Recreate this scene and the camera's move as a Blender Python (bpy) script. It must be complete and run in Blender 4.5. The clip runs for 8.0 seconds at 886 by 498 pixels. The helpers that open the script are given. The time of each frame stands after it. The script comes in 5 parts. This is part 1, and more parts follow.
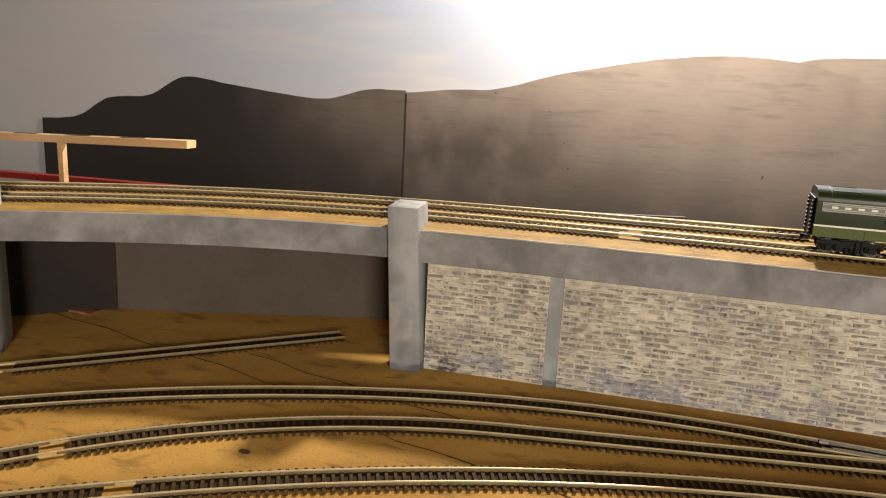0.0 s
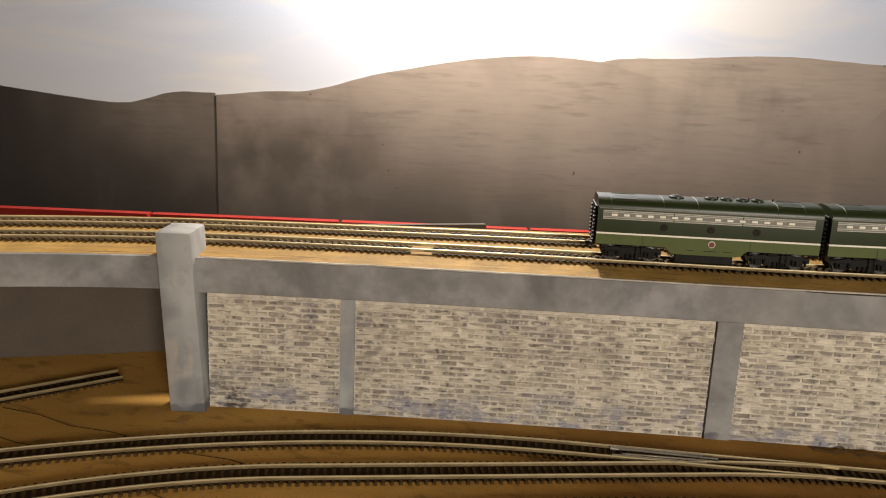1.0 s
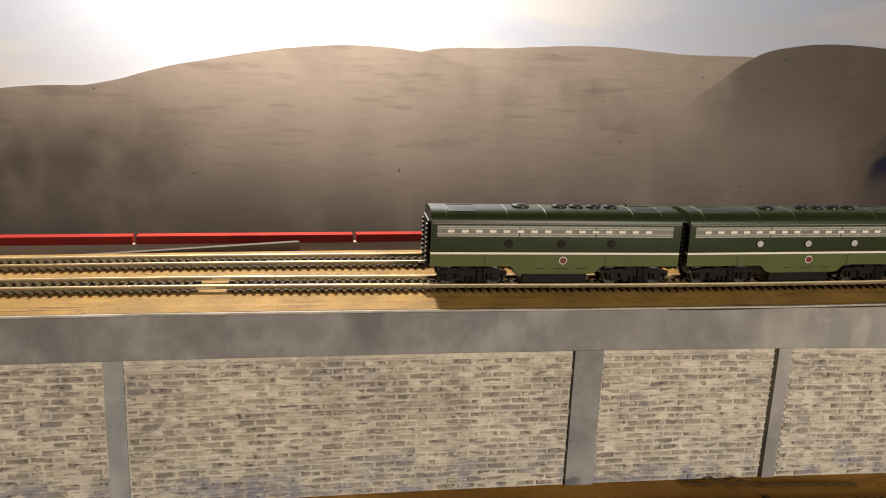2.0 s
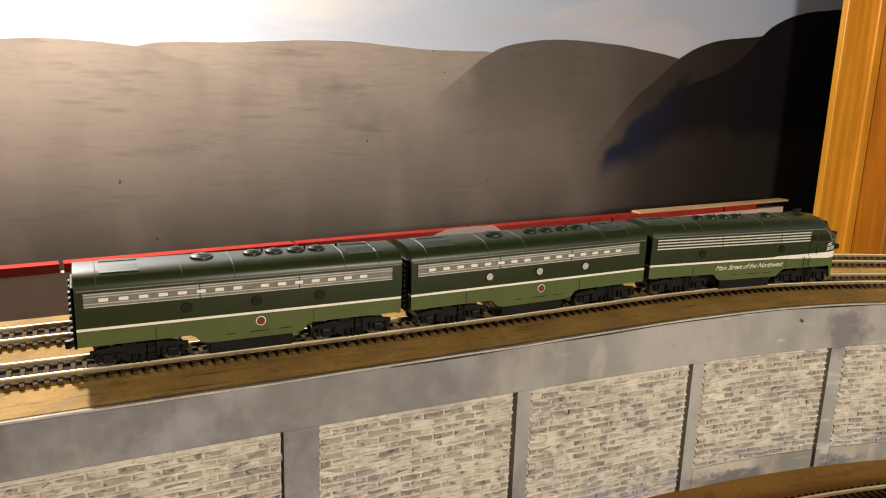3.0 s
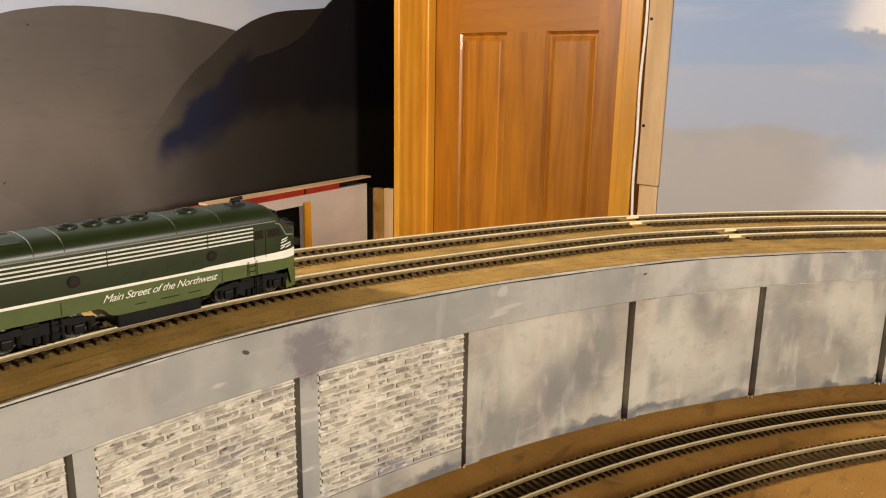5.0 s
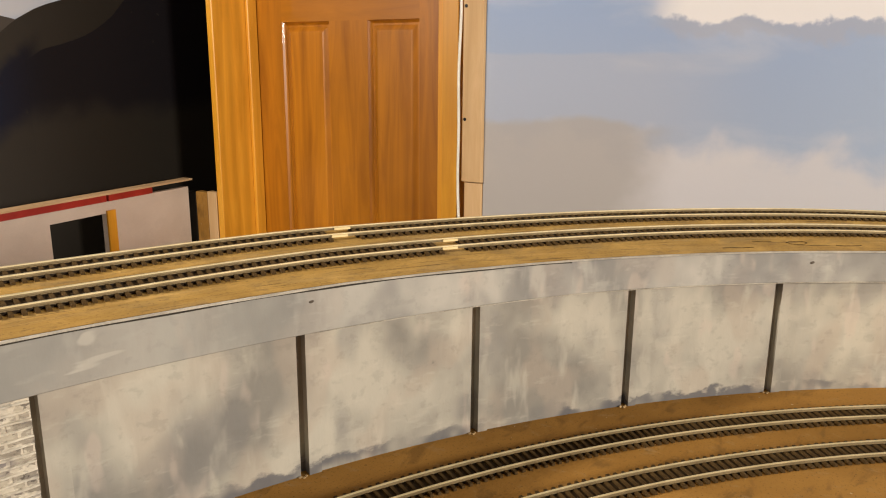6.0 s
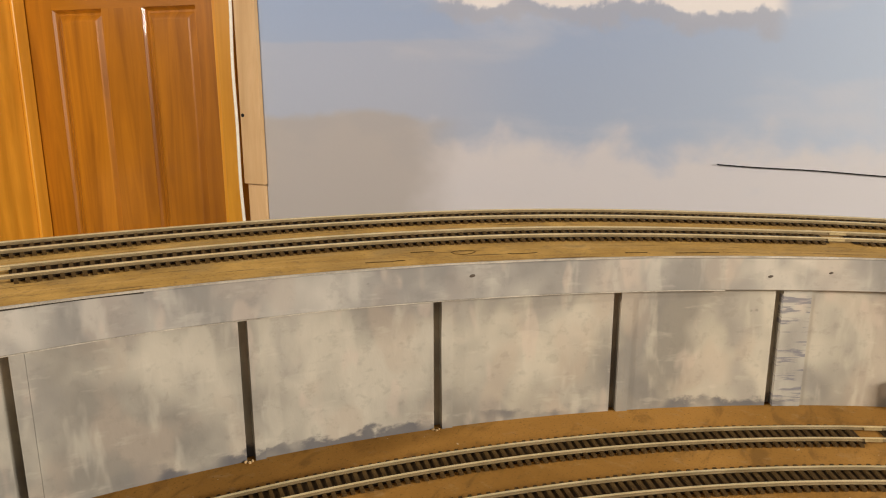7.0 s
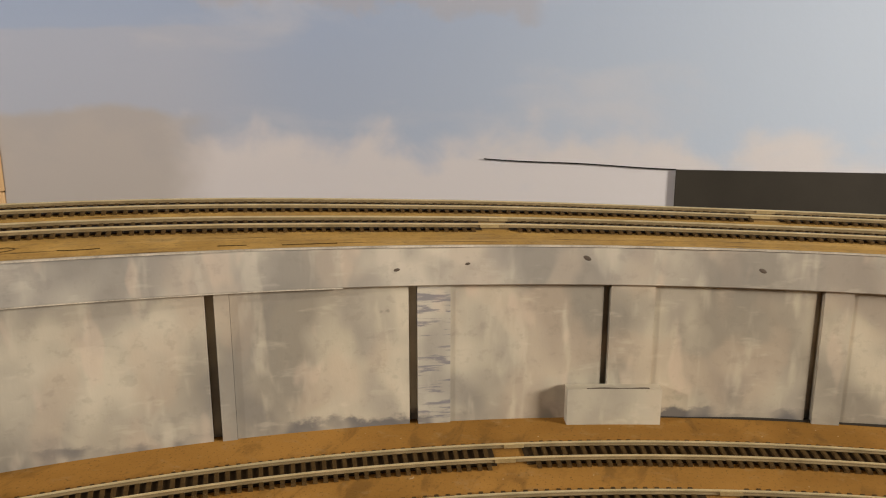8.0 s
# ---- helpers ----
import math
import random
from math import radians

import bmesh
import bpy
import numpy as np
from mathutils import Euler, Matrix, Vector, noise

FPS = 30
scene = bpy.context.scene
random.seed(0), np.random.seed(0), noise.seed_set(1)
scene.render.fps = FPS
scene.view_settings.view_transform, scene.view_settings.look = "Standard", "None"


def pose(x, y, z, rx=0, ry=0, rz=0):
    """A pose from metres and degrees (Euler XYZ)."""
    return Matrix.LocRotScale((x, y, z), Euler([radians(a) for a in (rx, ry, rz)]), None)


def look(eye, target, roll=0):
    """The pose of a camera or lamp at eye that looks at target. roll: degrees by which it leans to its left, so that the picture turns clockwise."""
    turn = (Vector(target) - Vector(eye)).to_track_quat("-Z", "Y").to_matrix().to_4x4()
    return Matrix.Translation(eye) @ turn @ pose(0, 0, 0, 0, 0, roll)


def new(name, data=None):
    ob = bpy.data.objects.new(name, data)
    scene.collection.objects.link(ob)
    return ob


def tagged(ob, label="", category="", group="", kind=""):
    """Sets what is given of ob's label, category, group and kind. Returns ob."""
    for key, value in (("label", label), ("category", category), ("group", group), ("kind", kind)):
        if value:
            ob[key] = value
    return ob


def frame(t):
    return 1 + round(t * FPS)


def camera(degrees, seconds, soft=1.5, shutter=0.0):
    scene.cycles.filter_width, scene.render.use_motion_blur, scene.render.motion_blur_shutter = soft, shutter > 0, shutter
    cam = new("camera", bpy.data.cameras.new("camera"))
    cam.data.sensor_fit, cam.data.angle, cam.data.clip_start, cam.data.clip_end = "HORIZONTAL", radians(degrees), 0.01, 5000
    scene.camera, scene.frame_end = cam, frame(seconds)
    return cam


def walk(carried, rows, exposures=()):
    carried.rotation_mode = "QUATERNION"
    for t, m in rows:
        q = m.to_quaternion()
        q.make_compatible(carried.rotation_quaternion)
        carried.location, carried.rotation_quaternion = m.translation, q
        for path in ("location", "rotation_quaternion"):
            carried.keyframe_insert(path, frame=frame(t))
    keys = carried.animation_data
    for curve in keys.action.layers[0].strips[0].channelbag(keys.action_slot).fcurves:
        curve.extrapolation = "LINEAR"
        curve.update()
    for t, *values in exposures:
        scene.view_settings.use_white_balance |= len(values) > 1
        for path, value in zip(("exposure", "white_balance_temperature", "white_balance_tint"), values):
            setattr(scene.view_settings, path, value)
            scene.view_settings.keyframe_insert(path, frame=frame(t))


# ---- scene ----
cam = camera(60.4, 8.0, soft=1.1)
PATH = [
    (0, (0.394, 0.717, 0.264), (-0.208, 2.571, -0.184), 2.9),
    (0.5, (0.423, 0.737, 0.276), (0.028, 2.647, -0.168), 2.7),
    (1, (0.431, 0.768, 0.278), (0.224, 2.708, -0.163), 2.5),
    (1.5, (0.432, 0.819, 0.274), (0.427, 2.770, -0.168), 2.6),
    (1.7, (0.431, 0.851, 0.272), (0.517, 2.799, -0.170), 2.5),
    (2.8, (0.493, 0.962, 0.293), (1.180, 2.786, -0.152), 1.9),
    (3, (0.507, 0.979, 0.292), (1.309, 2.756, -0.156), 1.9),
    (3.5, (0.538, 1.007, 0.284), (1.592, 2.647, -0.163), 1.4),
    (4, (0.582, 1.032, 0.279), (1.834, 2.524, -0.175), 1.2),
    (4.5, (0.654, 1.039, 0.280), (2.050, 2.396, -0.179), 1),
    (4.7, (0.687, 1.041, 0.274), (2.133, 2.344, -0.183), 0.9),
    (5.8, (0.888, 0.984, 0.270), (2.520, 2.039, -0.204), 0.8),
    (6, (0.930, 0.959, 0.267), (2.579, 1.989, -0.203), 0.5),
    (6.5, (1.037, 0.902, 0.259), (2.740, 1.839, -0.215), -0.1),
    (7, (1.131, 0.827, 0.257), (2.891, 1.649, -0.222), -0.1),
    (7.5, (1.220, 0.746, 0.240), (3.026, 1.468, -0.227), -0.3),
    (8, (1.295, 0.673, 0.219), (3.154, 1.264, -0.221), -0),
]
walk(cam, [(t, look(eye, target, roll)) for t, eye, target, roll in PATH],
     exposures=[(0.0, -0.20), (0.5, -0.30), (1.6, -0.36), (3.0, -0.13), (4.5, 0.13), (6.5, 0.06), (7.2, -0.03), (8.0, -0.19)])

# ---- light ----
world = bpy.data.worlds.new("room_air")
scene.world = world
world.use_nodes = True
world.node_tree.nodes["Background"].inputs[0].default_value = (1.0, 0.86, 0.68, 1)
world.node_tree.nodes["Background"].inputs[1].default_value = 0.05


def lamp(name, kind, m, power, color, **sizes):
    data = bpy.data.lights.new(name, kind)
    data.energy, data.color = power, color
    if kind == "AREA":
        data.shape, data.size, data.size_y = "RECTANGLE", sizes["size"], sizes["size_y"]
    else:
        data.shadow_soft_size = sizes["size"]
    ob = new(name, data)
    ob.matrix_world = m
    return ob


# a lamp hung near the backdrop, and an unseen room lamp low over the aisle
lamp("backdrop_lamp", "POINT", pose(0.30, 2.18, 0.82), 96, (1.0, 0.87, 0.72), size=0.035)
lamp("room_lamp", "AREA", look((1.46, -1.10, 0.60), (1.0, 1.1, 0.05)), 67, (1.0, 0.89, 0.76), size=0.5, size_y=0.4)


# ---- materials ----
def nodes_of(name):
    m = bpy.data.materials.new(name)
    m.use_nodes = True
    nt = m.node_tree
    return m, nt, nt.nodes, nt.links, nt.nodes["Principled BSDF"]


def coords(nt, stretch=(1, 1, 1)):
    tc = nt.nodes.new("ShaderNodeTexCoord")
    mp = nt.nodes.new("ShaderNodeMapping")
    mp.inputs["Scale"].default_value = stretch
    nt.links.new(tc.outputs["Object"], mp.inputs["Vector"])
    return mp.outputs[0]


def noise_node(nt, vec, scale, detail=6, rough=0.55, distort=0.0):
    n = nt.nodes.new("ShaderNodeTexNoise")
    n.inputs["Scale"].default_value = scale
    n.inputs["Detail"].default_value = detail
    n.inputs["Roughness"].default_value = rough
    n.inputs["Distortion"].default_value = distort
    nt.links.new(vec, n.inputs["Vector"])
    return n.outputs["Fac"]


def ramp(nt, fac, stops):
    r = nt.nodes.new("ShaderNodeValToRGB")
    while len(r.color_ramp.elements) < len(stops):
        r.color_ramp.elements.new(0.5)
    for e, (p, c) in zip(r.color_ramp.elements, stops):
        e.position, e.color = p, (*c, 1) if len(c) == 3 else c
    nt.links.new(fac, r.inputs[0])
    return r.outputs[0]


def mixed(nt, fac, a, b, mode="MIX"):
    m = nt.nodes.new("ShaderNodeMix")
    m.data_type, m.blend_type = "RGBA", mode
    for sock, v in ((m.inputs[0], fac), (m.inputs[6], a), (m.inputs[7], b)):
        if hasattr(v, "links"):
            nt.links.new(v, sock)
        elif isinstance(v, (int, float)):
            sock.default_value = v
        else:
            sock.default_value = (*v, 1)
    return m.outputs[2]


def calc(nt, op, a, b=0.0, clamp=False):
    m = nt.nodes.new("ShaderNodeMath")
    m.operation, m.use_clamp = op, clamp
    for sock, v in ((m.inputs[0], a), (m.inputs[1], b)):
        if hasattr(v, "links"):
            nt.links.new(v, sock)
        else:
            sock.default_value = v
    return m.outputs[0]


def spread(nt, v, lo, hi):
    m = nt.nodes.new("ShaderNodeMapRange")
    m.interpolation_type = "SMOOTHSTEP"
    m.inputs[1].default_value, m.inputs[2].default_value = lo, hi
    nt.links.new(v, m.inputs[0])
    return m.outputs[0]


def bumped(nt, bsdf, height, strength, dist):
    b = nt.nodes.new("ShaderNodeBump")
    b.inputs["Strength"].default_value, b.inputs["Distance"].default_value = strength, dist
    nt.links.new(height, b.inputs["Height"])
    nt.links.new(b.outputs[0], bsdf.inputs["Normal"])


def axes(nt):
    tc = nt.nodes.new("ShaderNodeTexCoord")
    s = nt.nodes.new("ShaderNodeSeparateXYZ")
    nt.links.new(tc.outputs["Object"], s.inputs[0])
    return s.outputs


def plain(name, a, b, scale, rough=0.5, metal=0.0, bump=0.15, fine=900, dist=0.0004, stretch=(1, 1, 1), vary=0.0, spec=0.5):
    """Two tones in patches, with fine grain and relief."""
    m, nt, n, l, bs = nodes_of(name)
    v = coords(nt, stretch)
    col = ramp(nt, noise_node(nt, v, scale), [(0.35, a), (0.65, b)])
    grain = noise_node(nt, v, fine, 3)
    col = mixed(nt, 0.25, col, ramp(nt, grain, [(0.3, [c * 0.6 for c in a]), (0.7, [min(1, c * 1.35) for c in b])]))
    if vary:
        oi = n.new("ShaderNodeObjectInfo")
        col = mixed(nt, calc(nt, "MULTIPLY", oi.outputs["Random"], vary), col, [c * 0.35 for c in a])
    l.new(col, bs.inputs["Base Color"])
    l.new(calc(nt, "ADD", calc(nt, "MULTIPLY", grain, 0.2), rough - 0.1), bs.inputs["Roughness"])
    bs.inputs["Metallic"].default_value = metal
    bs.inputs["Specular IOR Level"].default_value = spec
    bumped(nt, bs, grain, bump, dist)
    return m


def concrete(name, low, high, warm, dirt=(0.17, 0.163, 0.155), old=None, lines=False, stained=True):
    """Hand-painted model concrete: cloudy brushed patches, soft streaks, blue-grey dabs along the foot."""
    m, nt, n, l, bs = nodes_of(name)
    v = coords(nt)
    blend = [(a + b) / 2 for a, b in zip(low, high)]
    col = ramp(nt, noise_node(nt, coords(nt, (1, 1, 0.8)), 13, 3, 0.5, 0.1), [(0.40, low), (0.5, blend), (0.60, high)])
    # broad flat-brush patches with firm edges
    patch = noise_node(nt, coords(nt, (1, 1, 0.65)), 27, 2, 0.4, 0.15)
    col = mixed(nt, calc(nt, "MULTIPLY", spread(nt, patch, 0.50, 0.62), 0.45), col, warm)
    dark = noise_node(nt, coords(nt, (1, 1, 0.8)), 19, 2, 0.45, 0.2)
    col = mixed(nt, calc(nt, "MULTIPLY", spread(nt, dark, 0.52, 0.64), 0.42), col, dirt)
    # upright strokes, pale and pinkish
    drip = noise_node(nt, coords(nt, (1, 1, 0.30)), 62, 3, 0.5, 0.15)
    col = mixed(nt, calc(nt, "MULTIPLY", spread(nt, drip, 0.54, 0.70), 0.45), col, [min(0.8, c * 1.12) for c in high])
    blush = noise_node(nt, coords(nt, (1, 1, 0.42)), 48, 2, 0.5)
    col = mixed(nt, calc(nt, "MULTIPLY", spread(nt, blush, 0.60, 0.70), 0.38), col, (0.55, 0.45, 0.36))
    # short level strokes
    rub = noise_node(nt, coords(nt, (0.45, 0.45, 1.5)), 80, 3, 0.6)
    col = mixed(nt, calc(nt, "MULTIPLY", spread(nt, rub, 0.57, 0.72), 0.22), col, [min(0.8, c * 1.22) for c in high])
    mottle = noise_node(nt, coords(nt, (0.8, 0.8, 1.0)), 130, 4, 0.65, 0.2)
    col = mixed(nt, calc(nt, "MULTIPLY", spread(nt, mottle, 0.52, 0.68), 0.2), col, [c * 0.72 for c in low])
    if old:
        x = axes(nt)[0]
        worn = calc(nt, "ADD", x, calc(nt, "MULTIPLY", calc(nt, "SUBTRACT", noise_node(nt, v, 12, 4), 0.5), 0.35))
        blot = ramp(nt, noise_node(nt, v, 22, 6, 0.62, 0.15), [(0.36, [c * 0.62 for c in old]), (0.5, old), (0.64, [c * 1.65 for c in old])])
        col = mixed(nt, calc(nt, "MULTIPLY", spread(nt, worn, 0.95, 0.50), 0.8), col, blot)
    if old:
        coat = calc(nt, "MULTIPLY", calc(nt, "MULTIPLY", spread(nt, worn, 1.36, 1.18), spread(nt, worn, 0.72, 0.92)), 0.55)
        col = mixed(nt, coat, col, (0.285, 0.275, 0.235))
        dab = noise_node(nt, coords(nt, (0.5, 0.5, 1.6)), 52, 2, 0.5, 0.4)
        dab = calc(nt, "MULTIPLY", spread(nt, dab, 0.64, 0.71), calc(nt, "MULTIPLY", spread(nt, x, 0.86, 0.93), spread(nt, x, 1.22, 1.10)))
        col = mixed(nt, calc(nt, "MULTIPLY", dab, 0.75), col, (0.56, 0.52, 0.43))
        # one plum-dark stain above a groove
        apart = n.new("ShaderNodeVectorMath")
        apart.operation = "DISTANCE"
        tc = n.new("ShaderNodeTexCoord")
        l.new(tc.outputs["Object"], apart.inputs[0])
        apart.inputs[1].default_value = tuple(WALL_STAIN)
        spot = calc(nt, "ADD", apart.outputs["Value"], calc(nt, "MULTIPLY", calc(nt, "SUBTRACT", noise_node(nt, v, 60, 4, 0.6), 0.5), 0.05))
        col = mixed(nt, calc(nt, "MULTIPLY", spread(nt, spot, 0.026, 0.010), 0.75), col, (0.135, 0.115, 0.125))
    if lines:
        # short dark brush strokes laid across
        stroke = noise_node(nt, coords(nt, (0.35, 0.35, 3.2)), 110, 4, 0.6, 0.3)
        col = mixed(nt, calc(nt, "MULTIPLY", spread(nt, stroke, 0.51, 0.62), 0.75), col, (0.13, 0.13, 0.165))
    z = axes(nt)[2]
    edge = calc(nt, "ADD", z, calc(nt, "MULTIPLY", noise_node(nt, coords(nt, (1, 1, 1.6)), 55, 4, 0.6), 0.026))
    foot = calc(nt, "MULTIPLY", spread(nt, edge, 0.0225, 0.0175), spread(nt, noise_node(nt, v, 13, 3), 0.44, 0.56))
    col = mixed(nt, calc(nt, "MULTIPLY", foot, 0.85 if stained else 0.0), col, (0.090, 0.090, 0.100))
    chip = noise_node(nt, coords(nt, (0.7, 0.7, 1.2)), 70, 3, 0.5)
    col = mixed(nt, calc(nt, "MULTIPLY", spread(nt, chip, 0.755, 0.80), 0.5), col, (0.08, 0.075, 0.07))
    # the paint was mixed bluer for the brick side, rosier round the bend
    blue = mixed(nt, 1.0, col, (0.975, 1.005, 1.075), "MULTIPLY")
    yellow = mixed(nt, 1.0, col, (1.012, 0.995, 0.965), "MULTIPLY")
    side = calc(nt, "ADD", axes(nt)[0], calc(nt, "MULTIPLY", noise_node(nt, v, 9, 3), 0.3))
    col = mixed(nt, spread(nt, side, 1.68, 2.0), blue, yellow)
    l.new(col, bs.inputs["Base Color"])
    bs.inputs["Roughness"].default_value = 0.75
    fine = noise_node(nt, coords(nt, (1, 1, 0.6)), 260, 4)
    bumped(nt, bs, fine, 0.25, 0.0005)
    return m


def wood(name, a, b, along, scale=24, rough=0.5, rings=7.0, gloss=0.0, streaks=False):
    """Grain lines that run along the axis with the small stretch."""
    m, nt, n, l, bs = nodes_of(name)
    v = coords(nt, along)
    g = noise_node(nt, v, scale, 5, 0.6, 1.2)
    w = n.new("ShaderNodeTexWave")
    w.inputs["Scale"].default_value, w.inputs["Distortion"].default_value = scale * 0.25, rings
    w.inputs["Detail"].default_value = 3
    l.new(v, w.inputs["Vector"])
    col = ramp(nt, g, [(0.3, a), (0.7, b)])
    col = mixed(nt, calc(nt, "MULTIPLY", w.outputs["Fac"], 0.35), col, [c * 0.62 for c in a])
    big = noise_node(nt, coords(nt), 4, 3)
    col = mixed(nt, calc(nt, "MULTIPLY", spread(nt, big, 0.5, 0.75), 0.3), col, [c * 0.75 for c in a])
    if streaks:
        # laid along the curve by its own length, with dark streaks and grey dust
        tc = n.new("ShaderNodeUVMap")
        tc.uv_map = "along"
        for sx, sy, sc, lo, hi, much, tint in ((6, 150, 1, 0.50, 0.70, 0.4, (0.22, 0.120, 0.034)), (5, 120, 1, 0.52, 0.70, 0.4, (0.62, 0.42, 0.17)), (16, 40, 1, 0.50, 0.68, 0.45, (0.26, 0.185, 0.085)), (90, 160, 1, 0.52, 0.66, 0.45, (0.19, 0.125, 0.052)), (420, 700, 1, 0.54, 0.68, 0.5, (0.10, 0.060, 0.022)), (14, 420, 1, 0.60, 0.67, 0.8, (0.06, 0.030, 0.010))):
            mp = n.new("ShaderNodeMapping")
            mp.inputs["Scale"].default_value = (sx, sy, 1)
            l.new(tc.outputs[0], mp.inputs["Vector"])
            s = noise_node(nt, mp.outputs[0], sc, 5, 0.6, 0.4)
            col = mixed(nt, calc(nt, "MULTIPLY", spread(nt, s, lo, hi), much), col, tint)
    l.new(col, bs.inputs["Base Color"])
    bs.inputs["Roughness"].default_value = rough
    bs.inputs["Coat Weight"].default_value = gloss
    bs.inputs["Specular IOR Level"].default_value = 0.15 if rough > 0.54 else 0.5
    bumped(nt, bs, g, 0.12, 0.0005)
    return m


def paper(name, top, mid, low, z0, z1, fade=None, swath="", drift=None):
    """A painted, brushed hill on hardboard."""
    m, nt, n, l, bs = nodes_of(name)
    v = coords(nt)
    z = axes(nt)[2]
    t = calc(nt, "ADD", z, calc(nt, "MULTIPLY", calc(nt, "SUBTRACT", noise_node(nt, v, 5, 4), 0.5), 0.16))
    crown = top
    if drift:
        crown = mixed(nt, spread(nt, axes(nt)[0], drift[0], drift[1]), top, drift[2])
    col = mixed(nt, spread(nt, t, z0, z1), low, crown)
    blot = noise_node(nt, coords(nt, (1, 1, 0.45)), 7, 4, 0.5, 0.5)
    col = mixed(nt, calc(nt, "MULTIPLY", spread(nt, blot, 0.45, 0.7), 0.6), col, mid)
    brush = noise_node(nt, coords(nt, (0.12, 1, 1)), 130, 4)
    col = mixed(nt, calc(nt, "MULTIPLY", spread(nt, brush, 0.4, 0.75), 0.16), col, [c * 0.6 for c in low])
    smoke = noise_node(nt, coords(nt, (1, 1, 0.45)), 5, 4, 0.5, 0.5)
    col = mixed(nt, calc(nt, "MULTIPLY", spread(nt, smoke, 0.50, 0.75), 0.14), col, [min(0.5, c * 1.35) for c in top])
    stroke = noise_node(nt, coords(nt, (0.14, 1, 1)), 48, 3, 0.6)
    col = mixed(nt, calc(nt, "MULTIPLY", spread(nt, stroke, 0.56, 0.68), 0.32), col, [c * 0.6 for c in mid])
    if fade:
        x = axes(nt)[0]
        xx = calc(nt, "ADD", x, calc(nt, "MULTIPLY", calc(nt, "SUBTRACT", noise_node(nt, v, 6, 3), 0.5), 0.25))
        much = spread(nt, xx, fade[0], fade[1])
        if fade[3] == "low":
            # a darker tone kept to the foot, broken up by noise
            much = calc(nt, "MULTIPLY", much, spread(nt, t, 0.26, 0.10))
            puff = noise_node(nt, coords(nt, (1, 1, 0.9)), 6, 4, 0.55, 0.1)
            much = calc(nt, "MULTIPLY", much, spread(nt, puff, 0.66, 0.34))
        elif fade[3]:
            # the foot of this hill melts into the paint of its neighbour
            other = mixed(nt, spread(nt, t, -0.10, 0.34), fade[3][2], fade[3][0])
            other = mixed(nt, calc(nt, "MULTIPLY", spread(nt, blot, 0.45, 0.7), 0.6), other, fade[3][1])
            side = spread(nt, xx, 1.26, 1.10)
            base = calc(nt, "MULTIPLY", spread(nt, t, 0.22, 0.06), spread(nt, xx, 1.62, 1.40))
            col = mixed(nt, calc(nt, "MAXIMUM", side, base), col, other)
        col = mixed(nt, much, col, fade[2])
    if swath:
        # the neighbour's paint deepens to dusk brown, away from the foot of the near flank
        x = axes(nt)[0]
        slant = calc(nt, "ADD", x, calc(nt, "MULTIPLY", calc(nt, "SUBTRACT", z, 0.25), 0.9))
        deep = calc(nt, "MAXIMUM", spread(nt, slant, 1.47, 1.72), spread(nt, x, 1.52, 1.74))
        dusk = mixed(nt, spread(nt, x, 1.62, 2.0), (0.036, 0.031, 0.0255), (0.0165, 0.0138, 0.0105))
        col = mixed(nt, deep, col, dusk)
        # a swath of night-blue paint: bluest at its tip, nearly black further on, soft along its lower side
        wob = calc(nt, "MULTIPLY", calc(nt, "SUBTRACT", noise_node(nt, v, 13, 4), 0.5), 0.07)
        zz = calc(nt, "ADD", z, wob)
        rise = calc(nt, "SUBTRACT", x, 1.587)
        under = calc(nt, "MINIMUM", calc(nt, "ADD", calc(nt, "MULTIPLY", rise, 0.42), 0.068), 0.165)
        much = spread(nt, calc(nt, "SUBTRACT", zz, under), -0.030, 0.030)
        if swath == "tip":
            over = calc(nt, "ADD", calc(nt, "MULTIPLY", rise, 0.86), 0.112)
            much = calc(nt, "MULTIPLY", much, spread(nt, calc(nt, "SUBTRACT", zz, over), 0.022, -0.012))
            much = calc(nt, "MULTIPLY", much, calc(nt, "MULTIPLY", spread(nt, x, 1.565, 1.61), spread(nt, x, 1.845, 1.80)))
        night = mixed(nt, spread(nt, x, 1.62, 1.86), (0.0085, 0.0125, 0.036), (0.0052, 0.0040, 0.0062))
        col = mixed(nt, calc(nt, "MULTIPLY", much, 0.93), col, night)
    # dark specks painted in for the shade of small pocks
    speck = noise_node(nt, v, 55, 2)
    col = mixed(nt, calc(nt, "MULTIPLY", spread(nt, speck, 0.735, 0.76), 0.8), col, (0.02, 0.018, 0.016))
    l.new(col, bs.inputs["Base Color"])
    bs.inputs["Roughness"].default_value = 0.62
    # the paint gets flatter towards the door
    flat = spread(nt, axes(nt)[0], 1.10, 1.50)
    l.new(calc(nt, "SUBTRACT", 0.5, calc(nt, "MULTIPLY", flat, 0.38)), bs.inputs["Specular IOR Level"])
    bumped(nt, bs, brush, 0.10, 0.0006)
    return m


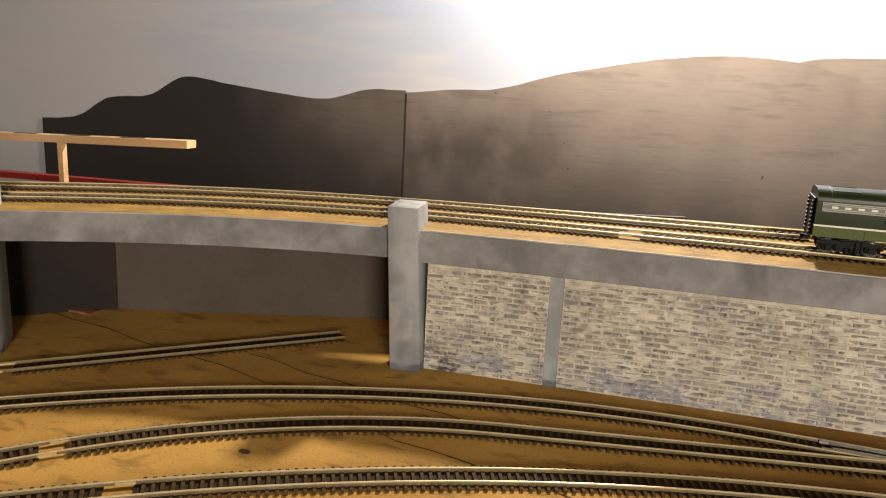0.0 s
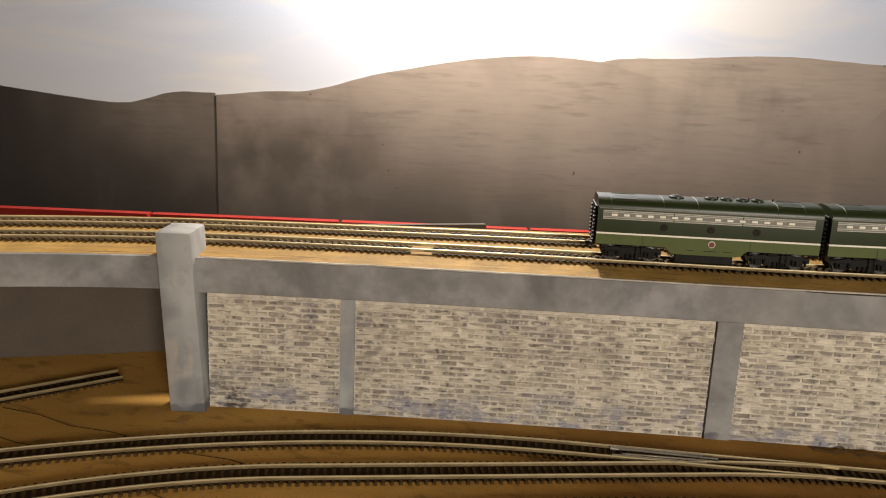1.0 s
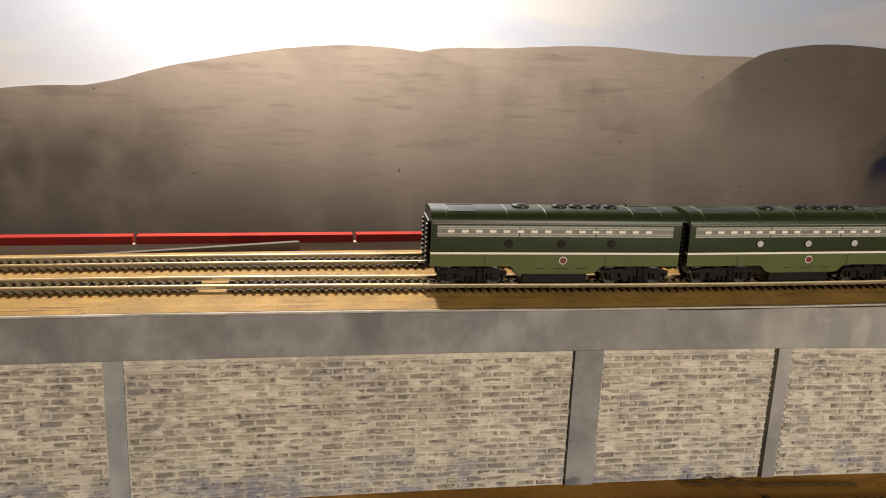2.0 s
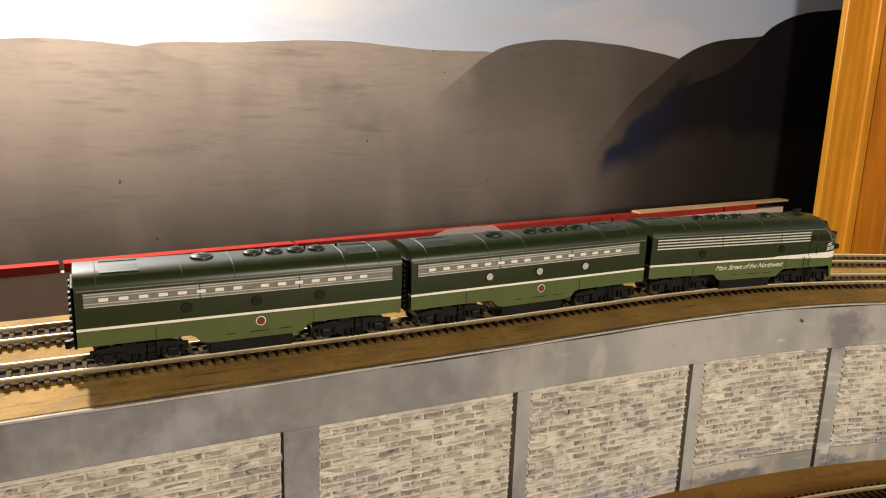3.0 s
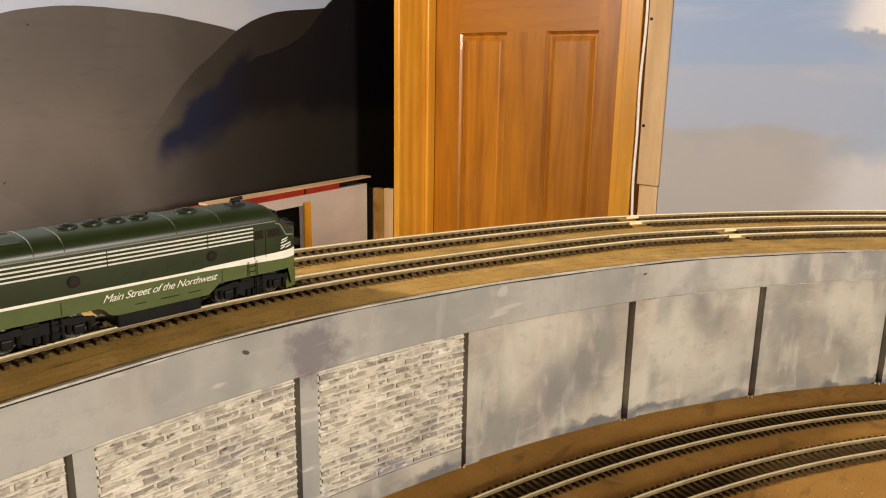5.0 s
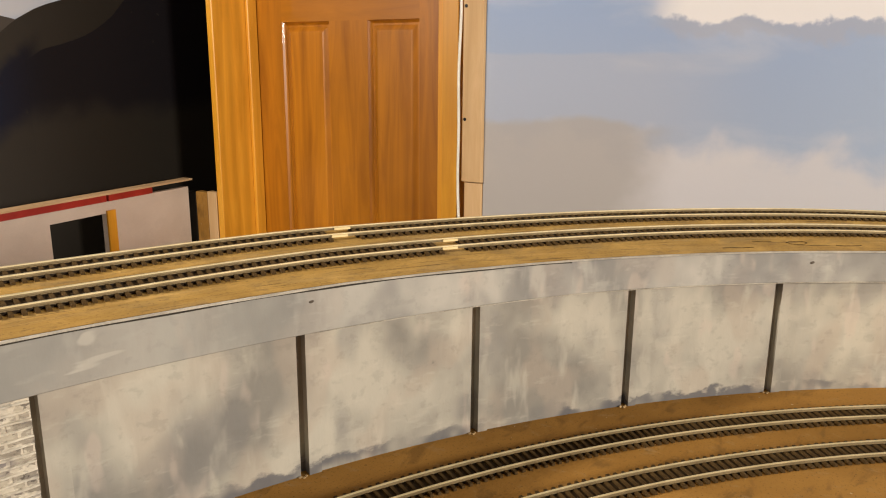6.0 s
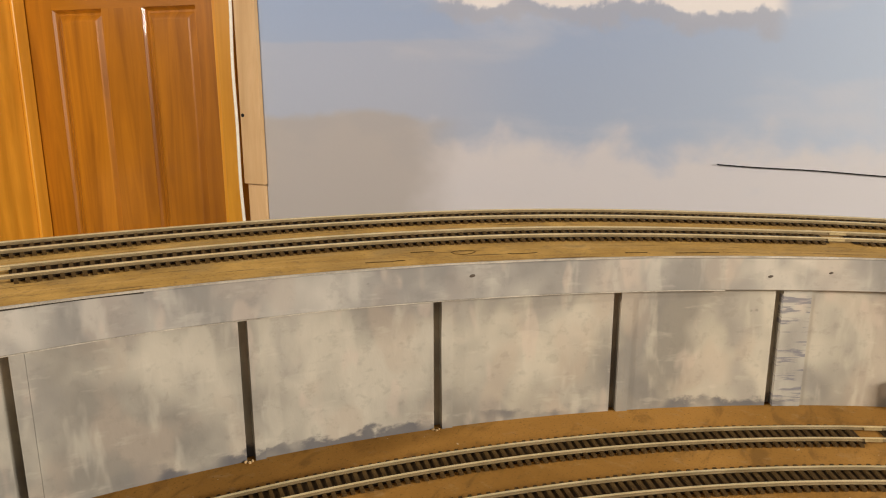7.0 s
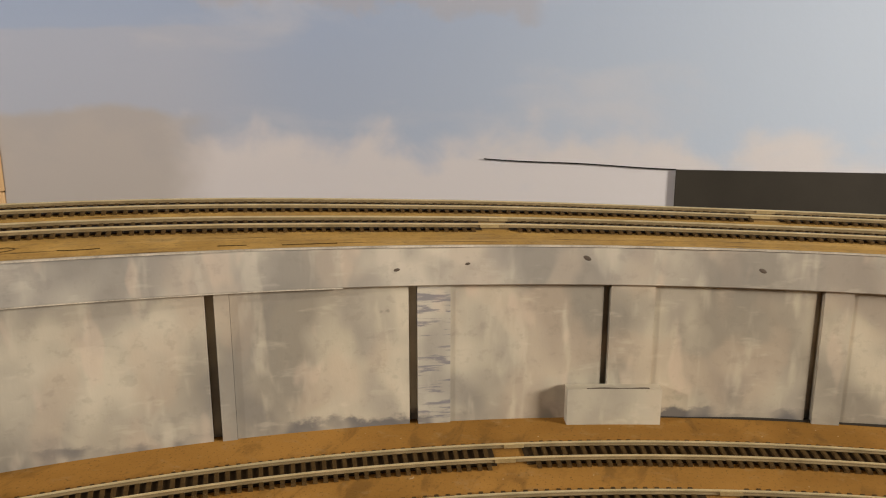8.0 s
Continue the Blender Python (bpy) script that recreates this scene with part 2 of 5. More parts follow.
def sky_paint(name):
    """Brushed blue-grey sky with beige haze."""
    m, nt, n, l, bs = nodes_of(name)
    z = axes(nt)[2]
    v = coords(nt, (0.35, 0.35, 1.6))
    big = noise_node(nt, v, 6, 5, 0.5, 0.7)
    col = mixed(nt, spread(nt, z, 0.05, 0.6), (0.47, 0.49, 0.545), (0.345, 0.415, 0.56))
    col = mixed(nt, calc(nt, "MULTIPLY", spread(nt, big, 0.45, 0.68), 0.6), col, (0.54, 0.53, 0.52))
    band = noise_node(nt, coords(nt, (0.2, 0.2, 3.0)), 5, 3)
    col = mixed(nt, calc(nt, "MULTIPLY", spread(nt, band, 0.55, 0.72), 0.4), col, (0.45, 0.385, 0.315))
    # paint lifted towards the west, where the lamp's light fades
    haze = calc(nt, "ADD", axes(nt)[0], calc(nt, "MULTIPLY", noise_node(nt, v, 5, 3), 0.5))
    col = mixed(nt, calc(nt, "MULTIPLY", spread(nt, haze, -0.20, -1.10), 0.7), col, (0.62, 0.61, 0.61))
    l.new(col, bs.inputs["Base Color"])
    bs.inputs["Roughness"].default_value = 0.6
    bumped(nt, bs, noise_node(nt, coords(nt), 140, 4), 0.15, 0.001)
    return m


def cloud_paint(name):
    """Painted blue sky with a pinkish cloud bank low down, a grey haze by the door and one white cloud high up."""
    m, nt, n, l, bs = nodes_of(name)
    x, y, z = axes(nt)[0], axes(nt)[1], axes(nt)[2]
    v = coords(nt)
    col = mixed(nt, spread(nt, z, 0.12, 0.5), (0.315, 0.385, 0.52), (0.24, 0.335, 0.54))
    col = mixed(nt, calc(nt, "MULTIPLY", spread(nt, y, 1.25, 0.45), 0.8), col, (0.46, 0.55, 0.675))
    wash = noise_node(nt, coords(nt, (1, 0.5, 1.5)), 7, 5, 0.5, 0.4)
    col = mixed(nt, calc(nt, "MULTIPLY", spread(nt, wash, 0.5, 0.75), 0.5), col, (0.52, 0.53, 0.58))
    # a paler coat below a level brush edge near the door
    coat = calc(nt, "ADD", z, calc(nt, "MULTIPLY", noise_node(nt, coords(nt, (1, 0.6, 1)), 9, 3), 0.03))
    col = mixed(nt, calc(nt, "MULTIPLY", calc(nt, "MULTIPLY", spread(nt, coat, 0.308, 0.298), spread(nt, y, 1.15, 1.40)), 0.45), col, (0.41, 0.42, 0.475))
    # puffs of the low bank, then the flat grey haze by the door
    puff = calc(nt, "MULTIPLY", noise_node(nt, coords(nt, (1, 1, 1.3)), 9, 4, 0.5, 0.2), 0.20)
    low = calc(nt, "ADD", z, puff)
    col = mixed(nt, calc(nt, "MULTIPLY", spread(nt, low, 0.262, 0.200), 0.8), col, (0.60, 0.57, 0.57))
    hazy = calc(nt, "ADD", z, calc(nt, "MULTIPLY", noise_node(nt, v, 6, 4), 0.06))
    near = spread(nt, calc(nt, "ADD", y, calc(nt, "MULTIPLY", noise_node(nt, v, 9, 3), 0.16)), 1.36, 1.50)
    col = mixed(nt, calc(nt, "MULTIPLY", calc(nt, "MULTIPLY", spread(nt, hazy, 0.207, 0.190), near), 0.85), col, (0.37, 0.345, 0.325))
    up = calc(nt, "SUBTRACT", z, calc(nt, "MULTIPLY", noise_node(nt, coords(nt, (1, 1.2, 1.2)), 12, 5), 0.09))
    span = calc(nt, "MULTIPLY", spread(nt, y, 0.85, 0.88), spread(nt, calc(nt, "SUBTRACT", y, calc(nt, "MULTIPLY", noise_node(nt, v, 9, 3), 0.10)), 1.36, 1.26))
    up = calc(nt, "SUBTRACT", up, calc(nt, "MULTIPLY", calc(nt, "SUBTRACT", y, 1.05), 0.055))
    col = mixed(nt, calc(nt, "MULTIPLY", calc(nt, "MULTIPLY", spread(nt, up, 0.250, 0.268), span), 0.6), col, (0.36, 0.37, 0.43))
    col = mixed(nt, calc(nt, "MULTIPLY", calc(nt, "MULTIPLY", spread(nt, up, 0.278, 0.287), span), 0.95), col, (0.74, 0.72, 0.72))
    l.new(col, bs.inputs["Base Color"])
    bs.inputs["Roughness"].default_value = 0.6
    bumped(nt, bs, noise_node(nt, coords(nt), 140, 4), 0.15, 0.001)
    return m


def sheet_board(name):
    """Fibre board of the lower level: tan in the west, brown further east, with grit, scuffs and dust."""
    m, nt, n, l, bs = nodes_of(name)
    v = coords(nt)
    x = axes(nt)[0]
    cloud = noise_node(nt, v, 7, 5, 0.55, 0.4)
    tan = ramp(nt, cloud, [(0.36, (0.42, 0.235, 0.055)), (0.64, (0.56, 0.325, 0.083))])
    brown = ramp(nt, cloud, [(0.36, (0.235, 0.118, 0.024)), (0.64, (0.375, 0.196, 0.046))])
    seam = calc(nt, "ADD", x, calc(nt, "MULTIPLY", calc(nt, "SUBTRACT", noise_node(nt, v, 14, 4), 0.5), 0.16))
    col = mixed(nt, spread(nt, seam, 0.40, 0.52), tan, brown)
    smear = noise_node(nt, coords(nt, (1, 2.2, 1)), 26, 5, 0.6, 0.5)
    col = mixed(nt, calc(nt, "MULTIPLY", spread(nt, smear, 0.52, 0.68), 0.5), col, (0.115, 0.062, 0.018))
    dust = noise_node(nt, coords(nt, (1.6, 1, 1)), 60, 5, 0.65, 0.3)
    col = mixed(nt, calc(nt, "MULTIPLY", spread(nt, dust, 0.55, 0.72), 0.4), col, (0.34, 0.23, 0.11))
    grit = noise_node(nt, v, 480, 4, 0.7)
    col = mixed(nt, calc(nt, "MULTIPLY", spread(nt, grit, 0.56, 0.68), 0.6), col, (0.07, 0.040, 0.013))
    fleck = noise_node(nt, v, 210, 2, 0.5)
    col = mixed(nt, calc(nt, "MULTIPLY", spread(nt, fleck, 0.73, 0.77), 0.8), col, (0.50, 0.40, 0.25))
    l.new(col, bs.inputs["Base Color"])
    bs.inputs["Roughness"].default_value = 0.8
    bs.inputs["Specular IOR Level"].default_value = 0.12
    bumped(nt, bs, grit, 0.35, 0.0006)
    return m


WALL_STAIN = (1.012, 1.3545, 0.114)
CONCRETE = concrete("painted_concrete", (0.24, 0.223, 0.185), (0.485, 0.448, 0.355), (0.42, 0.345, 0.262))
BLOCK = concrete("painted_block", (0.33, 0.31, 0.255), (0.485, 0.452, 0.36), (0.42, 0.365, 0.285), stained=False)
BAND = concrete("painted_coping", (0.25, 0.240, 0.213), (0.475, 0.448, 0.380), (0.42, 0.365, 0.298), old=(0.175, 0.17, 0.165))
PILLAR = concrete("painted_pillar", (0.24, 0.245, 0.235), (0.37, 0.37, 0.345), (0.33, 0.32, 0.29), (0.11, 0.11, 0.11))

BRUSHED = concrete("brushed_concrete", (0.30, 0.285, 0.24), (0.46, 0.435, 0.365), (0.44, 0.40, 0.32), lines=True)
PLY = wood("plywood", (0.375, 0.222, 0.054), (0.515, 0.322, 0.090), (0.6, 1, 1), 40, 0.75, streaks=True)
BOARD = sheet_board("fibre_board")
WEB = plain("dark_tie_web", (0.026, 0.015, 0.006), (0.046, 0.029, 0.012), 200, 0.8, spec=0.15)
TIE = plain("brown_black_ties", (0.045, 0.025, 0.008), (0.088, 0.053, 0.018), 300, 0.75, 0, 0.3, 1500, 0.0002, spec=0.12)
DARKRAIL = plain("darker_rail", (0.24, 0.185, 0.08), (0.38, 0.30, 0.14), 90, 0.5, 0.6, 0.1, 2000, 0.0001)
RAIL = plain("nickel_rail", (0.74, 0.605, 0.345), (0.90, 0.76, 0.48), 60, 0.38, 0.6, 0.1, 2000, 0.0001)
RAILFOOT = plain("dull_rail_web", (0.17, 0.125, 0.062), (0.28, 0.215, 0.115), 60, 0.6, 0.35, 0.1, 2000, 0.0001)
NICKEL = plain("bright_nickel", (0.66, 0.62, 0.54), (0.84, 0.80, 0.72), 80, 0.3, 0.9, 0.1, 2000, 0.0001)
BRASS = plain("brass_joiner", (0.34, 0.26, 0.12), (0.46, 0.36, 0.19), 90, 0.5, 0.6)
SKY = sky_paint("painted_sky")
CLOUDS = cloud_paint("painted_clouds")
DOORWOOD = wood("varnished_pine", (0.33, 0.112, 0.005), (0.585, 0.222, 0.010), (1, 1, 0.10), 26, 0.36, 8, 0.15)
CASING = wood("golden_pine", (0.62, 0.265, 0.015), (0.84, 0.41, 0.038), (1, 1, 0.08), 34, 0.35, 5, 0.2)
RAWWOOD = wood("raw_pine", (0.58, 0.37, 0.175), (0.70, 0.48, 0.265), (1, 1, 0.1), 40, 0.6)
SHELFWOOD = wood("shelf_pine", (0.58, 0.38, 0.20), (0.70, 0.50, 0.30), (0.1, 1, 1), 40, 0.55)
WHITE = plain("white_wall_paint", (0.62, 0.59, 0.55), (0.70, 0.67, 0.62), 6, 0.7)
DARKROOM = plain("dark_low_bounce", (0.085, 0.066, 0.05), (0.12, 0.095, 0.072), 6, 0.8)
FASCIA = plain("pale_fascia_paint", (0.56, 0.47, 0.40), (0.66, 0.56, 0.48), 12, 0.6)
EDGEPAPER = plain("worn_paper_edge", (0.24, 0.222, 0.185), (0.56, 0.52, 0.44), 45, 0.75)
RED = plain("red_paint", (0.26, 0.012, 0.008), (0.38, 0.024, 0.015), 30, 0.45)
GLUE = plain("dried_glue", (0.42, 0.28, 0.12), (0.58, 0.42, 0.22), 120, 0.5)
SCRAP = plain("reddish_paper", (0.20, 0.06, 0.03), (0.34, 0.14, 0.08), 60, 0.8)
BLACK = plain("black_board_paint", (0.022, 0.019, 0.014), (0.036, 0.031, 0.023), 10, 0.65, spec=0.25)
GREYBOARD = plain("grey_brown_board", (0.074, 0.059, 0.047), (0.105, 0.085, 0.068), 9, 0.75, spec=0.2)
DARKBOARD = plain("darker_end_board", (0.018, 0.0135, 0.0105), (0.032, 0.024, 0.018), 9, 0.75, spec=0.2)
CARPET = plain("dark_floor", (0.06, 0.05, 0.04), (0.10, 0.085, 0.07), 5, 0.9)
DARKGREEN = plain("dark_green_paint", (0.0140, 0.0225, 0.0058), (0.0185, 0.0290, 0.0080), 60, 0.34, 0, 0.05, 2500, 0.0001, spec=0.27)
SEAM = plain("worn_green_edge", (0.040, 0.052, 0.026), (0.070, 0.085, 0.048), 120, 0.5)
LIGHTGREEN = plain("light_green_paint", (0.066, 0.088, 0.023), (0.080, 0.106, 0.029), 60, 0.46, 0, 0.05, 2500, 0.0001, spec=0.25)
CREAM = plain("white_stripe_paint", (0.72, 0.70, 0.60), (0.82, 0.80, 0.70), 90, 0.4, 0, 0.05, 2500, 0.0001)
PALEBAR = plain("pale_grille_paint", (0.42, 0.41, 0.36), (0.52, 0.51, 0.45), 200, 0.45)
CABBAR = plain("white_grille_paint", (0.56, 0.55, 0.48), (0.66, 0.65, 0.57), 200, 0.45)
SILVER = plain("grey_grille", (0.13, 0.13, 0.108), (0.19, 0.19, 0.16), 200, 0.45, 0.1, 0.1, 2500, 0.0001)
TRUCKBLACK = plain("black_plastic", (0.005, 0.005, 0.005), (0.010, 0.010, 0.009), 200, 0.38, 0, 0.2, 2500, 0.0001, spec=0.16)
RIM = plain("worn_wheel_rim", (0.10, 0.098, 0.09), (0.20, 0.195, 0.18), 300, 0.25, 0.9)
WHEEL = plain("wheel_metal", (0.05, 0.05, 0.05), (0.10, 0.098, 0.095), 200, 0.3, 0.8)
LENS = plain("porthole_glass", (0.38, 0.38, 0.36), (0.50, 0.50, 0.47), 300, 0.2)
DARKGLASS = plain("dark_window", (0.008, 0.009, 0.008), (0.014, 0.015, 0.013), 300, 0.12)
MAROON = plain("dark_red_emblem", (0.10, 0.010, 0.007), (0.15, 0.016, 0.012), 300, 0.4)
SLATE = ((0.100, 0.087, 0.076), (0.128, 0.110, 0.097), (0.158, 0.134, 0.117), 0.02, 0.36,
         (1.46, 1.80, (0.062, 0.053, 0.046), ((0.248, 0.211, 0.180), (0.130, 0.108, 0.093), (0.072, 0.060, 0.052))))
HILLS = {
    # far, near and west run from a pale crest to a dark foot
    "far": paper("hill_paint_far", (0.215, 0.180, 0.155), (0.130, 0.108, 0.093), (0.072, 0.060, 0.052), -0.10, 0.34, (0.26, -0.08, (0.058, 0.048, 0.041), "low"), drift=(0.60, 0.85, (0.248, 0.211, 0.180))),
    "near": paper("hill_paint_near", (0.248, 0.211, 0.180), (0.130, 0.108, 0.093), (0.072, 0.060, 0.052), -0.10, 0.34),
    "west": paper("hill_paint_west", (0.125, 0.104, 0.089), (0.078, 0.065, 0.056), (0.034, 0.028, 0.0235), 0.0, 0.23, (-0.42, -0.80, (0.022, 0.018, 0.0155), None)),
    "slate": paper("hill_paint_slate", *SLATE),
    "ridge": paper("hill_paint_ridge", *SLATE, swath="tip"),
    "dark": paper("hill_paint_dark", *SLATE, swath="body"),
}


def brick_paint(name, mortar, tones=None):
    """Tan model brick, dry-brushed cream, with dark pits, grey patches and blue dabs along the foot."""
    m, nt, n, l, bs = nodes_of(name)
    geo = n.new("ShaderNodeNewGeometry")
    pos = n.new("ShaderNodeMapping")
    l.new(geo.outputs["Position"], pos.inputs["Vector"])
    flat = n.new("ShaderNodeMapping")
    flat.inputs["Scale"].default_value = (1, 1, 1.7)
    l.new(geo.outputs["Position"], flat.inputs["Vector"])
    if mortar:
        col = ramp(nt, noise_node(nt, pos.outputs[0], 60, 4), [(0.3, tones[0]), (0.7, tones[1])])
    else:
        oi = n.new("ShaderNodeObjectInfo")
        rnd = n.new("ShaderNodeTexWhiteNoise")
        rnd.noise_dimensions = "1D"
        l.new(calc(nt, "ADD", oi.outputs["Random"], geo.outputs["Random Per Island"]), rnd.inputs["W"])
        col = ramp(nt, rnd.outputs["Value"], [(0.0, (0.26, 0.232, 0.19)), (0.3, (0.32, 0.287, 0.232)), (0.7, (0.385, 0.345, 0.278)), (1.0, (0.47, 0.425, 0.342))])
    patch = noise_node(nt, pos.outputs[0], 15, 5, 0.55, 0.5)
    col = mixed(nt, calc(nt, "MULTIPLY", spread(nt, patch, 0.5, 0.66), 0.25 if mortar else 0.6), col, (0.215, 0.19, 0.165))
    wash = noise_node(nt, flat.outputs[0], 42, 5, 0.65)
    col = mixed(nt, calc(nt, "MULTIPLY", spread(nt, wash, 0.50, 0.64), 0.55), col, (0.60, 0.55, 0.445))
    sep = n.new("ShaderNodeSeparateXYZ")
    l.new(geo.outputs["Position"], sep.inputs[0])
    # the bays round the bend got a thin pale wash
    veil = noise_node(nt, pos.outputs[0], 11, 3, 0.5, 0.3)
    col = mixed(nt, calc(nt, "MULTIPLY", calc(nt, "MULTIPLY", spread(nt, veil, 0.48, 0.62), spread(nt, sep.outputs[0], 0.72, 0.95)), 0.45), col, (0.50, 0.46, 0.385))
    soot = noise_node(nt, flat.outputs[0], 85, 3, 0.6, 0.2)
    col = mixed(nt, calc(nt, "MULTIPLY", spread(nt, soot, 0.52, 0.66), 0.3 if mortar else 0.75), col, (0.185, 0.165, 0.155))
    plum = noise_node(nt, flat.outputs[0], 24, 4, 0.6, 0.3)
    col = mixed(nt, calc(nt, "MULTIPLY", spread(nt, plum, 0.54, 0.64), 0.25 if mortar else 0.6), col, (0.225, 0.205, 0.215))
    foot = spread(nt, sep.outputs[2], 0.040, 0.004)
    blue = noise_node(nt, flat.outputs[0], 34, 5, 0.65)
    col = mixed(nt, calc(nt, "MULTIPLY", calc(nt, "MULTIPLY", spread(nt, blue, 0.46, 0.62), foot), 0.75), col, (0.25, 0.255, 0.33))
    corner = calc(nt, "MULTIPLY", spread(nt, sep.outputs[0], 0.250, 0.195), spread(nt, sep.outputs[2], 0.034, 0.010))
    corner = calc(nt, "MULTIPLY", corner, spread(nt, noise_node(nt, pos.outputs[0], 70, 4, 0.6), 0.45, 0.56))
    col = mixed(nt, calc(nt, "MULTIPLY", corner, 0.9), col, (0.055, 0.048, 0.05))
    # dabs of dry-brushed cream along the courses, then dark pits
    dab = noise_node(nt, flat.outputs[0], 130, 3, 0.6, 0.2)
    col = mixed(nt, calc(nt, "MULTIPLY", spread(nt, dab, 0.54, 0.64), 0.6), col, (0.74, 0.69, 0.58))
    pit = noise_node(nt, flat.outputs[0], 210, 2, 0.6, 0.3)
    col = mixed(nt, calc(nt, "MULTIPLY", spread(nt, pit, 0.605, 0.66), 0.3 if mortar else 0.75), col, (0.07, 0.057, 0.05))
    l.new(col, bs.inputs["Base Color"])
    bs.inputs["Roughness"].default_value = 0.8
    bumped(nt, bs, noise_node(nt, flat.outputs[0], 220, 4, 0.65), 1.0, 0.0016)
    return m


# cream mortar, its colour brightened for light caught on the ridges
MORTAR = brick_paint("cream_mortar_lit", True, ((0.60, 0.55, 0.455), (0.88, 0.83, 0.715)))
JOINT_PAINT = brick_paint("brick_joint", True, ((0.47, 0.43, 0.352), (0.70, 0.645, 0.54)))
BRICK = brick_paint("painted_brick", False)


# ---- building blocks ----
def mesh_of(name, bm, material, smooth=False):
    bmesh.ops.recalc_face_normals(bm, faces=bm.faces[:])
    data = bpy.data.meshes.new(name)
    bm.to_mesh(data)
    bm.free()
    data.materials.append(material)
    if smooth:
        data.shade_smooth()
        data.set_sharp_from_angle(angle=radians(35))
    return data


def part(name, bm, material, parent=None, label="", smooth=False):
    """Links a bmesh as one mesh object, under a thing or under a part."""
    ob = new(name, mesh_of(name, bm, material, smooth))
    ob.parent = parent
    return tagged(ob, label)


def thing(name, label, category, group="", kind="", at=(0, 0, 0)):
    ob = new(name)
    ob.location = at
    ob.empty_display_size = 0.02
    return tagged(ob, label, category, group, kind)


def box(bm, lo, hi, bevel=0.0, m=None):
    lo, hi = Vector(lo), Vector(hi)
    made = bmesh.ops.create_cube(bm, size=1.0)["verts"]
    for v in made:
        v.co = Vector([(a + b) / 2 + c * (b - a) for a, b, c in zip(lo, hi, v.co)])
    if bevel:
        edges = list({e for v in made for e in v.link_edges})
        made = bmesh.ops.bevel(bm, geom=edges, offset=bevel, segments=2, profile=0.5, affect="EDGES")["verts"]
    if m is not None:
        bmesh.ops.transform(bm, matrix=m, verts=made)
    return bm


def cylinder(bm, p, q, r, n=16, r2=None):
    p, q = Vector(p), Vector(q)
    turn = (q - p).to_track_quat("Z", "Y").to_matrix().to_4x4()
    bmesh.ops.create_cone(bm, cap_ends=True, segments=n, radius1=r, radius2=r if r2 is None else r2, depth=(q - p).length,
                          matrix=Matrix.Translation((p + q) / 2) @ turn)
    return bm


def prism(bm, outline, axis, lo, hi):
    """An outline in the two other axes, drawn out from lo to hi along the axis."""
    put = {"x": lambda a, b, c: (c, a, b), "y": lambda a, b, c: (a, c, b), "z": lambda a, b, c: (a, b, c)}[axis]
    ends = [[bm.verts.new(put(a, b, c)) for a, b in outline] for c in (lo, hi)]
    n = len(outline)
    bm.faces.new(ends[0])
    bm.faces.new(ends[1][::-1])
    for i in range(n):
        j = (i + 1) % n
        bm.faces.new((ends[0][i], ends[1][i], ends[1][j], ends[0][j]))
    return bm


class Route:
    """A line on the plan that bends both ways from a pivot: lengths with radii (0: straight), to the right and to the left."""

    def __init__(self, p, heading, right, left):
        self.p, self.h, self.right, self.left = p, heading, right, left

    def at(self, s):
        x, y = self.p
        a = self.h
        rest, sign = abs(s), 1 if s >= 0 else -1
        for length, radius in (self.right if s >= 0 else self.left):
            d = min(rest, length)
            if radius:
                turn = d / radius
                cx, cy = x + radius * math.sin(a), y - radius * math.cos(a)
                a2 = a - sign * turn
                x, y, a = cx - radius * math.sin(a2), cy + radius * math.cos(a2), a2
            else:
                x, y = x + sign * d * math.cos(a), y + sign * d * math.sin(a)
            rest -= d
            if rest <= 1e-9:
                break
        return x, y, a

    def place(self, s, off, z):
        x, y, a = self.at(s)
        return Vector((x - off * math.sin(a), y + off * math.cos(a), z))

    def stand(self, s, off, z):
        x, y, a = self.at(s)
        return Matrix.Translation((x - off * math.sin(a), y + off * math.cos(a), z)) @ Matrix.Rotation(a, 4, "Z")


def sweep(bm, route, s0, s1, section, step=0.012):
    """A closed section of (offset, height), which may change along the way, drawn along a route."""
    n = max(1, math.ceil((s1 - s0) / step))
    rows = []
    for i in range(n + 1):
        s = s0 + (s1 - s0) * i / n
        rows.append([bm.verts.new(route.place(s, o, z)) for o, z in section(s)])
    k = len(rows[0])
    for a, b in zip(rows, rows[1:]):
        for i in range(k):
            j = (i + 1) % k
            bm.faces.new((a[i], b[i], b[j], a[j]))
    bm.faces.new(rows[0][::-1])
    bm.faces.new(rows[-1])
    return bm


# ---- the plan ----
WALL_R = 0.947
WALL = Route((0.869, 1.365), 0.0, [(1.75, WALL_R)], [(0.67, 8.0), (1.3, 0.85)])


def ease(v, a, b):
    t = min(1, max(0, (v - a) / (b - a)))
    return t * t * (3 - 2 * t)


def deck_z(s):
    """Height of the deck along the wall: it falls gently round the bend."""
    deg = math.degrees(s / WALL_R)
    return 0.1290 + 0.0050 * math.exp(-((deg - 5) / 12) ** 2) - 0.015 * min(1.4, max(0, (deg - 27) / 51))


def band_z(s):
    """Underside of the coping band."""
    deg = math.degrees(s / WALL_R)
    return 0.1003 - 0.0105 * min(1.4, max(0, (deg - 38) / 40))


def glide(s, points):
    """A value along the wall, eased between a few places."""
    if s <= points[0][0]:
        return points[0][1]
    for (a, u), (b, v) in zip(points, points[1:]):
        if s <= b:
            return u + (v - u) * ease(s, a, b)
    return points[-1][1]


